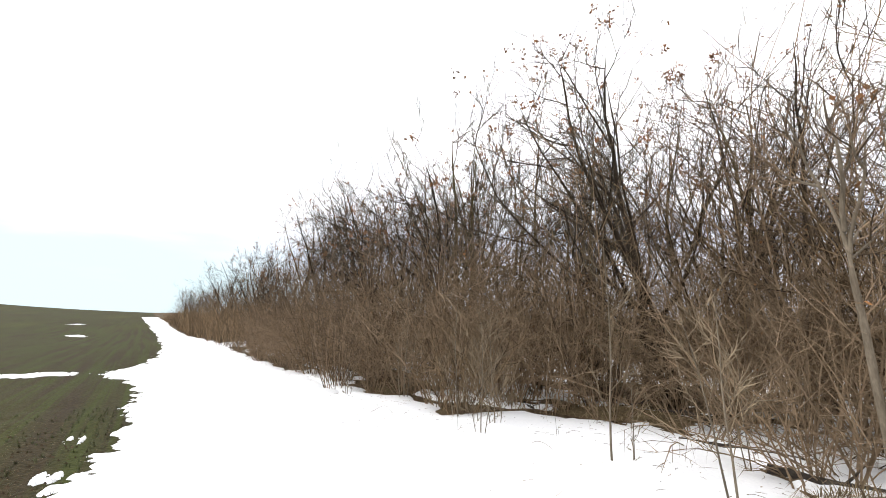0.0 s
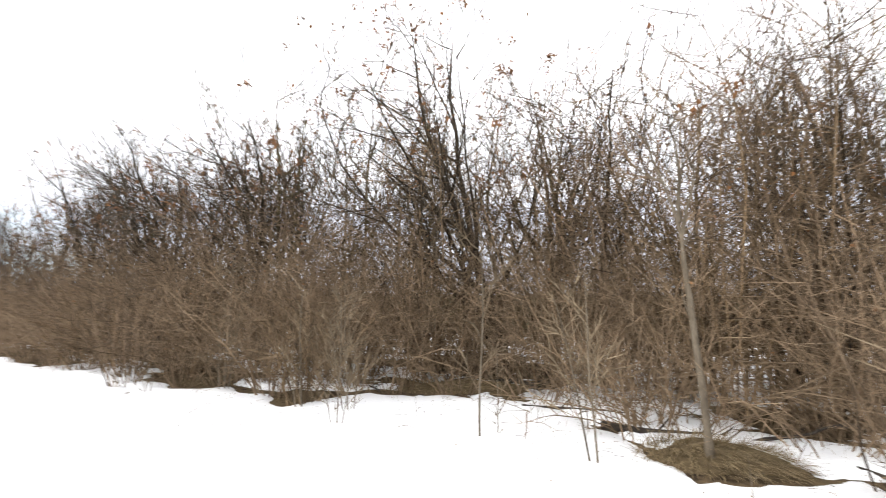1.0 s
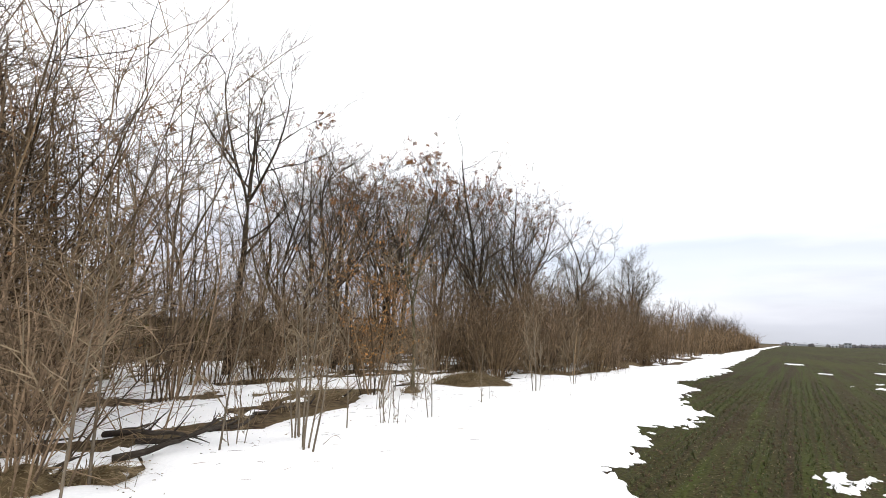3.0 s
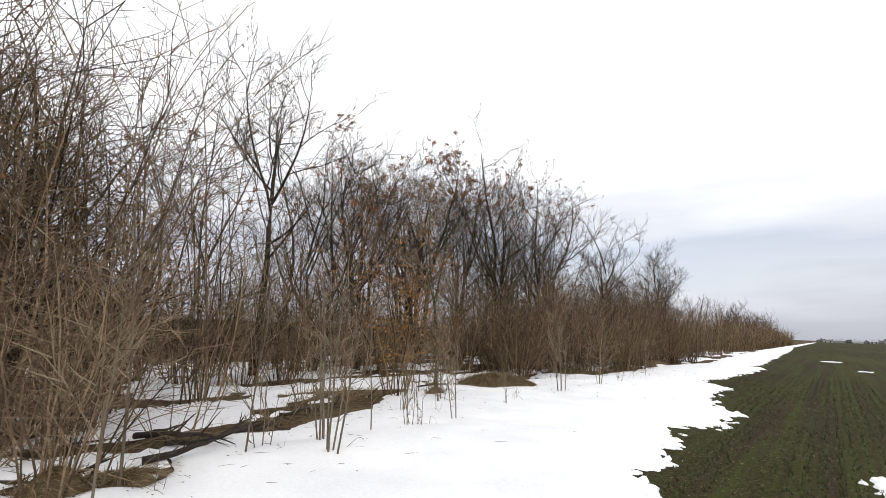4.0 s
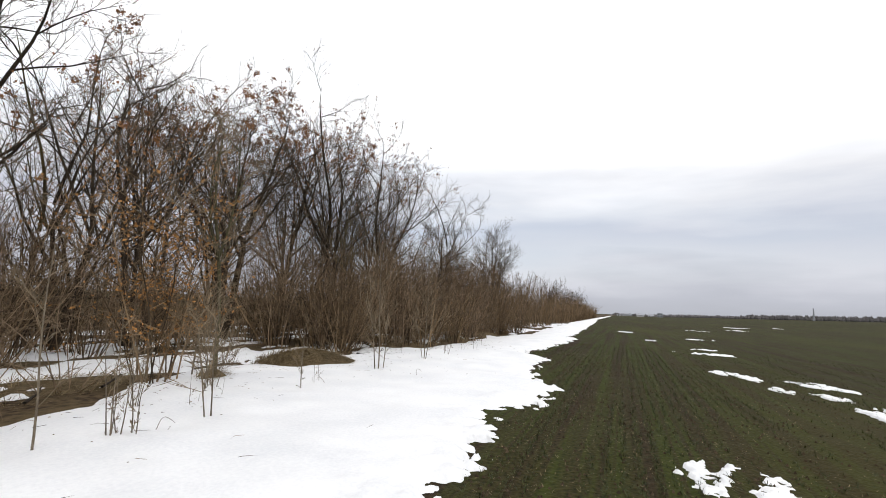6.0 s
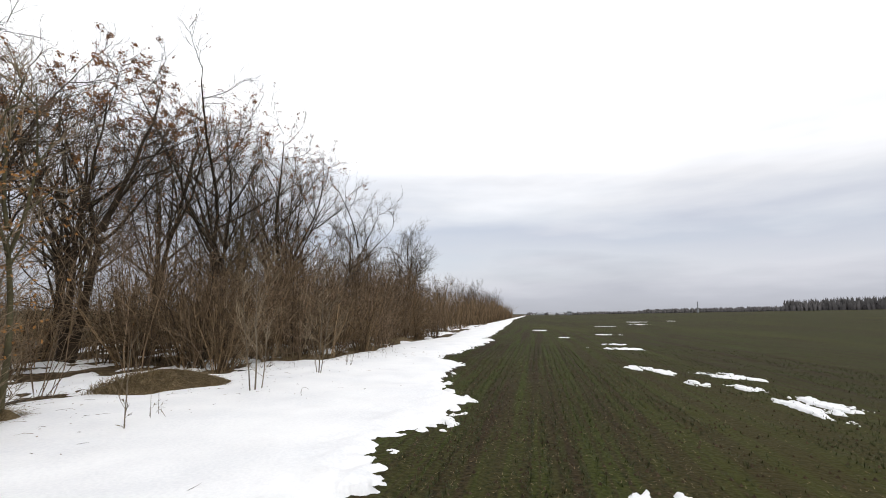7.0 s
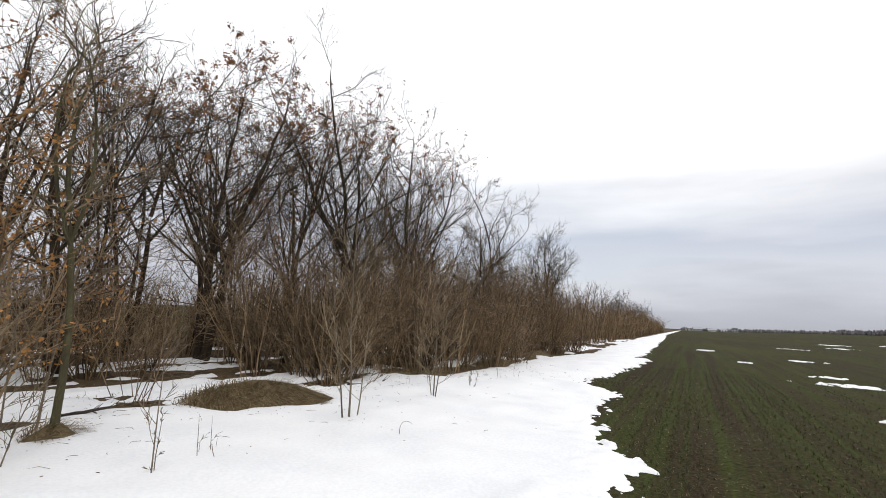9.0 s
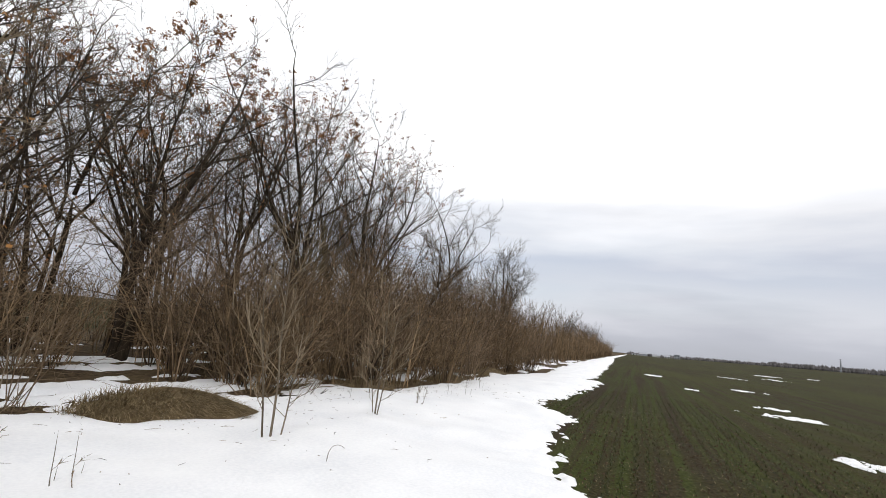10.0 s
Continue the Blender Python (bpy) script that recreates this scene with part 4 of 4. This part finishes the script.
for i, (a, b, t, l, r) in enumerate([(1.94, 5.8, -75, 1.93, 0.04), (1.77, 5.19, -19, 0.91, 0.045), (2.24, 5.47, -54, 1.56, 0.035), (3.15, 5.85, -34, 0.48, 0.03),
         (-2.4, 6.49, 28, 1.9, 0.04), (-3.6, 7.22, -30, 2, 0.05), (-1.2, 5.89, 12, 1.8, 0.05), (8.2, 7.52, -24, 0.7, 0.03), (6.3, 7.35, 28, 0.6, 0.02),
         (12.8, 6.62, -20, 1.5, 0.04), (-2, 6.72, 60, 1.3, 0.022), (-2.7, 7.24, -50, 1.2, 0.02), (-1.5, 6.8, 15, 1.5, 0.025), (-0.7, 5.64, -70, 1.2, 0.02),
         (0, 6.25, 35, 1.4, 0.022), (-3.2, 7.76, -15, 1.4, 0.025), (0.6, 5.42, -35, 1, 0.02), (1, 6.16, 10, 1.3, 0.022), (2, 6.67, -20, 1.2, 0.025),
         (3.2, 6.12, 15, 1.3, 0.025), (4.2, 6.58, -8, 1.2, 0.03), (0.9, 5.16, -14, 0.8, 0.025), (2.4, 5.59, -5, 1, 0.03), (5.2, 7.05, 35, 0.6, 0.02),
         (-4.6, 7.26, 40, 1.4, 0.022), (-5.8, 6.28, -25, 1.3, 0.022)]):
    fallen_branch(400 + i, a, b, t, l, r)


def bent_shoot(seed, x, y, turn, length):
    s = Shape()
    pts = [(length * (i / 12 - 0.5), 0.05 * math.sin(i * 0.45 + seed), 0.02 + 0.17 * math.sin(math.pi * (i / 12) ** 1.3)) for i in range(13)]
    s.tube(pts, [0.0045 * (1 - 0.7 * i / 12) for i in range(13)], 4)
    ob = new("bent_shoot", s.mesh("bent_shoot", TWIG_BROWN))
    ob.matrix_basis = at(x, y, turn)
    return tagged(ob, "thin bare shoot bowed down onto the snow", "shoot", group="bent shoots")


for i, (a, b, t, l) in enumerate([(9.85, 3.95, 20, 0.9), (8.0, 4.85, 80, 0.6), (-3.6, 4.3, 10, 0.7), (0.0, 4.3, 0, 0.5), (3.3, 4.3, -15, 0.5), (5.0, 4.6, 15, 0.6), (-6.4, 3.6, 30, 0.6)]):
    bent_shoot(420 + i, a, b, t, l)


def snow_litter():
    """Bits of bark, seeds and twig ends blown onto the snow."""
    g = random.Random(51)
    s = Shape()
    for _ in range(900):
        x = g.uniform(-9, 20)
        y = float(belt_y(x)) - 0.1 - abs(g.gauss(0, 1.3))
        if y < float(edge_y(x)) + 0.2:
            continue
        z = float(snow_height(np.array([x]), np.array([y]))[0])
        a, L = g.uniform(0, 6.28), g.choice((0.012, 0.02, 0.03, 0.1, 0.18))
        r = 0.004 if L < 0.05 else 0.002
        s.tube([(x, y, z + r), (x + math.cos(a) * L * .5, y + math.sin(a) * L * .5, z + r + L * 0.06), (x + math.cos(a + .3) * L, y + math.sin(a + .3) * L, z + r)], [r, r, r * .4], 3)
    return tagged(new("snow_litter", s.mesh("snow_litter", TWIG_BROWN)), "twig ends and bits of bark scattered on the snow", "twigs", kind="stuff")


snow_litter()


# ---- the field ----
def wheat():
    """Sprouting blades in drill rows along the strip."""
    g = np.random.default_rng(7)
    rows_y = np.arange(-8.0, 3.4, 0.15)
    xs, ys = [], []
    for ry in rows_y:
        x = np.arange(-10, 26, 0.04) + g.uniform(-.025, .025, len(np.arange(-10, 26, 0.04)))
        y = ry + 0.05 * np.sin(x * 0.13) + g.normal(0, 0.024, len(x))
        thick = value_noise(x * 0.08, y * 1.3, 0.5, 31) * 0.75 + value_noise(x, y, 0.25, 32) * 0.25
        far = np.clip((np.hypot(x - 3, y) - 5) / 19, 0, 1)
        ok = (y < edge_y(x) - 0.02) & (g.random(len(x)) < np.clip((thick - 0.30) * 3.2, 0.04, 1.0) * (1 - far))
        xs.append(x[ok]); ys.append(y[ok])
    x, y = np.concatenate(xs), np.concatenate(ys)
    z = ground_height(x, y)
    V, F = [], []
    for k in range(4):
        n = len(x)
        a, L, t = g.uniform(0, 6.283, n), g.uniform(0.03, 0.075, n), g.uniform(0.4, 1.2, n)
        px, py = x + g.normal(0, .008, n), y + g.normal(0, .008, n)
        w = 0.0045
        V.append(np.stack([np.stack([px - np.sin(a) * w, py + np.cos(a) * w, z - 0.005], 1), np.stack([px + np.sin(a) * w, py - np.cos(a) * w, z - 0.005], 1),
                           np.stack([px + np.cos(a) * L * np.sin(t), py + np.sin(a) * L * np.sin(t), z + L * np.cos(t)], 1)], 1).reshape(-1, 3))
    V = np.concatenate(V)
    me = bpy.data.meshes.new("wheat")
    me.from_pydata(V.tolist(), [], np.arange(len(V)).reshape(-1, 3).tolist())
    me.materials.append(WHEAT)
    return tagged(new("wheat", me), "young green winter wheat sprouting in drill rows", "wheat", kind="stuff")


wheat()


def clods():
    """Loose lumps of soil between the rows."""
    g = random.Random(12)
    s = Shape()
    for _ in range(5200):
        x = g.uniform(-8, 18)
        y = float(edge_y(x)) - 0.03 - abs(g.gauss(0, 2.6))
        r = g.uniform(0.008, 0.03)
        k = len(s.v)
        z = float(ground_height(np.array([x]), np.array([y]))[0]) if r > 0.02 else 0.0
        s.v += [(x + r * math.cos(a) * g.uniform(.7, 1.3), y + r * math.sin(a) * g.uniform(.7, 1.3), z - 0.01) for a in (0, 1.26, 2.51, 3.77, 5.03)] + [(x + g.uniform(-.3, .3) * r, y + g.uniform(-.3, .3) * r, z + r * g.uniform(.6, 1.1))]
        s.f += [(k + i, k + (i + 1) % 5, k + 5) for i in range(5)]
    return tagged(new("clods", s.mesh("clods", SOIL)), "loose dark lumps of soil between the wheat rows", "soil", kind="stuff")


clods()


def stubble():
    """Pale bits of last year's straw on the soil."""
    g = np.random.default_rng(19)
    n = 9000
    x = g.uniform(-9, 20, n)
    y = edge_y(x) - 0.03 - np.abs(g.normal(0, 3.0, n))
    z = ground_height(x, y) + 0.004
    a, L = g.normal(0, 0.9, n), g.uniform(0.015, 0.06, n)
    w, up = 0.0028, g.uniform(0, 0.35, n)
    V = np.stack([np.stack([x - np.sin(a) * w, y + np.cos(a) * w, z], 1), np.stack([x + np.sin(a) * w, y - np.cos(a) * w, z], 1), np.stack([x + np.cos(a) * L, y + np.sin(a) * L, z + L * up], 1)], 1).reshape(-1, 3)
    me = bpy.data.meshes.new("stubble")
    me.from_pydata(V.tolist(), [], np.arange(len(V)).reshape(-1, 3).tolist())
    me.materials.append(STRAW)
    return tagged(new("stubble", me), "pale broken straw scattered over the soil", "straw", kind="stuff")


stubble()


def snow_patch(seed, x, y, a, b, turn, cover=0.5, finger=0.15):
    """A melting patch of snow, broken into ragged fingers along the drill rows."""
    c, s = math.cos(radians(turn)), math.sin(radians(turn))
    step = a / (44 if a > 0.6 and abs(x) < 20 else 26)

    def depth(X, Y):
        u, v = X / a, Y / b
        n = value_noise(X * 0.3 + seed * 7.3, Y + 0.1 * X, finger, seed) * 0.42 + value_noise(X * 0.6 + seed, Y, finger * 0.45, seed + 50) * 0.24 + value_noise(X * 0.5 + seed, Y * 0.7, finger * 2.2, seed + 90) * 0.16
        n = n + value_noise(X + seed, Y + 0.4 * X, finger * 0.35, seed + 30) * 0.18
        wx, wy = x + X * c - Y * s, y + X * s + Y * c
        return ground_height(wx, wy) + np.clip((n - 0.72 + cover * 0.52 - 0.30 * (u * u + v * v) ** 2) * 0.3, -0.12, 0.035)
    me = grid_mesh("snow_patch", np.arange(-a, a + step, step), np.linspace(-b, b, 70 if b > 1 and abs(x) < 20 else 40), depth, lambda Z: Z > -0.07, SNOW)
    ob = new("snow_patch", me)
    ob.matrix_basis = pose(x, y, 0, 0, 0, turn)
    return tagged(ob, "ragged melting patch of white snow on the wheat", "snow patch", group="snow patches on the field")


for i, (x, y, a, b, t, c, f) in enumerate([
        (6.45, -0.65, 0.68, 0.52, -6, 0.48, 0.1), (5.3, -2.55, 1.8, 1.35, 8, 0.66, 0.095), (4.5, -1.3, 0.3, 0.14, 10, 0.55, 0.06),
        (3.2, -3.0, 1.2, 0.7, 8, 0.58, 0.12), (15.6, -2.4, 1.16, 0.45, 20, 0.51, 0.16), (13.3, -2.82, 0.44, 0.22, 22, 0.51, 0.096),
        (14.8, -3.9, 1.05, 0.51, 27, 0.49, 0.16), (12.95, -3.52, 0.68, 0.26, 8, 0.49, 0.112), (10.85, -3.6, 1.0, 0.3, 6, 0.53, 0.128),
        (11.35, -4.07, 0.89, 0.32, 11, 0.51, 0.128), (23.1, -2.8, 0.55, 1.3, 0, 0.54, 0.28), (25.7, -3.2, 0.45, 0.75, 0, 0.48, 0.245),
        (31.5, -1.3, 0.6, 0.45, 0, 0.43, 0.21), (36.3, -4.6, 0.7, 1.2, 0, 0.48, 0.35), (43.5, 0.0, 1.1, 0.9, 0, 0.48, 0.35),
        (60, -7.5, 1.8, 1.6, 0, 0.5, 0.7), (73.5, -14.3, 2.2, 1.8, 0, 0.55, 0.8), (95, -18, 3.0, 3.0, 0, 0.45, 1.2), (110, -28, 3.0, 2.5, 0, 0.4, 1.0),
        (-17.2, -2.6, 0.7, 2.2, -6, 0.62, 0.2), (-17.8, -5.6, 0.55, 1.3, -10, 0.56, 0.2), (-18.3, -8.2, 0.5, 1.4, -10, 0.52, 0.2), (-4.55, -0.87, 0.24, 0.16, 0, 0.56, 0.08),
        (-4.5, -1.15, 0.16, 0.1, 0, 0.54, 0.06), (-5.3, -1.13, 0.22, 0.13, 0, 0.56, 0.08), (-5.5, -0.32, 0.22, 0.14, 0, 0.56, 0.08),
        (-7.2, -0.3, 0.3, 0.16, 0, 0.54, 0.08), (-95, -9, 7, 2.5, 0, 0.55, 1.5), (-62, -5.5, 4, 1.4, 6, 0.55, 0.8)]):
    snow_patch(i + 1, x, y, a, b, t, c, f)


# ---- far off ----
def box(shape, x0, x1, y0, y1, z0, z1):
    k = len(shape.v)
    shape.v += [(x, y, z) for z in (z0, z1) for x, y in ((x0, y0), (x1, y0), (x1, y1), (x0, y1))]
    shape.f += [tuple(k + i for i in f) for f in ((0, 3, 2, 1), (4, 5, 6, 7), (0, 1, 5, 4), (1, 2, 6, 5), (2, 3, 7, 6), (3, 0, 4, 7))]


def building(x, y, wide, deep, high, storeys, wall, gable, label):
    """A far building that faces the camera's side (-x), with its storeys of windows."""
    ob = new("building")
    s = Shape(); box(s, 0, deep, -wide / 2, wide / 2, 0, high)
    part("wall", s, wall, ob)
    r = Shape()
    if gable:
        k = deep / 2
        r.v = [(-.4, -wide / 2 - .4, high), (-.4, wide / 2 + .4, high), (k, -wide / 2 - .4, high + deep * .22), (k, wide / 2 + .4, high + deep * .22), (deep + .4, -wide / 2 - .4, high), (deep + .4, wide / 2 + .4, high)]
        r.f = [(0, 1, 3, 2), (2, 3, 5, 4), (0, 2, 4), (1, 5, 3), (0, 4, 5, 1)]
    else:
        box(r, -.3, deep + .3, -wide / 2 - .3, wide / 2 + .3, high, high + 0.5)
    part("roof", r, ROOF_GREY, ob)
    n = max(int(wide / 6), 2)
    w = Shape(); box(w, -0.06, 0.05, -0.55, 0.55, -0.6, 0.6)
    me = w.mesh("window", GLASS_DARK)
    for f in range(storeys if storeys > 1 else 0):
        for i in range(n):
            o = new("window", me)
            o.parent = ob
            o.location = (0, -wide / 2 + (i + 0.5) * wide / n, (f + 0.55) * high / storeys)
    h = float(land(np.array([x]), np.array([y]))[0])
    ob.matrix_basis = pose(x, y, h - 0.3, 0, 0, math.degrees(math.atan2(y, x)))
    return tagged(ob, label, "building", group="far buildings")


building(592, -41, 5.5, 8, 4.6, 2, WALL_GREY, False, "grey block of flats on the horizon")
town = random.Random(31)
for i in range(15):
    a, d = -10.5 * (i + town.random() * 1.6) / 15 + 0.2, town.uniform(600, 900)
    if abs(a + 5.0) > 0.7:
        building(d * math.cos(radians(a)), d * math.sin(radians(a)), town.uniform(6, 11), town.uniform(6, 9), town.uniform(1.5, 2.7), 1 + (i % 3 == 0), (WALL_PALE, WALL_GREY, WALL_PALE)[i % 3], i % 4 != 0, ("pale house with a snowy roof on the horizon", "low grey shed on the horizon", "pale house with a snowy roof on the horizon")[i % 3])


def far_mast(x, y):
    s, c = Shape(), Shape()
    s.tube([(0, 0, 0), (0, 0, 7), (0, 0, 11.5), (0, 0, 11.6)], [0.8, 0.65, 0.5, 0], 10)
    c.tube([(0, 0, 11.0), (0, 0, 11.5), (0, 0, 11.51)], [0.65, 0.65, 0], 10)
    ob = new("tower")
    part("shaft", s, WALL_GREY, ob, smooth=True)
    part("rim", c, WALL_GREY, ob)
    ob.matrix_basis = pose(x, y, float(land(np.array([x]), np.array([y]))[0]))
    return tagged(ob, "slim grey tower far off on the horizon", "tower")


far_mast(540, -170)


def far_woods():
    """Rows of bare trees on the skyline."""
    g = random.Random(77)
    s = Shape()
    for az0, az1, d0, d1, hh, n in ((1, -14, 690, 640, 5, 170), (-12, -25, 620, 560, 6, 240), (-25, -50, 560, 400, 11.5, 520), (-50, -100, 400, 430, 11, 500), (-168, -130, 900, 700, 10, 300)):
        for i in range(n):
            f = (i + g.random()) / n
            a, d = radians(az0 + (az1 - az0) * f), d0 + (d1 - d0) * f + g.uniform(0, 18)
            x, y = math.cos(a) * d, math.sin(a) * d
            z = float(land(np.array([x]), np.array([y]))[0]) - 0.5
            h = hh * g.uniform(0.6, 1.1)
            s.tube([(x, y, z), (x, y, z + h * .35), (x + g.uniform(-.5, .5), y + g.uniform(-.5, .5), z + h)], [0.9, 1.5, 0.0], 4)
            for k in range(4):
                p = (x, y, z + h * g.uniform(.2, .5))
                s.tube([p, (x + g.uniform(-2, 2), y + g.uniform(-2, 2), z + h * g.uniform(.7, 1.0))], [0.55, 0], 3)
    return tagged(new("far_woods", s.mesh("far_woods", FAR_WOOD)), "grey bare woods along the far horizon", "woods", kind="stuff")


far_woods()
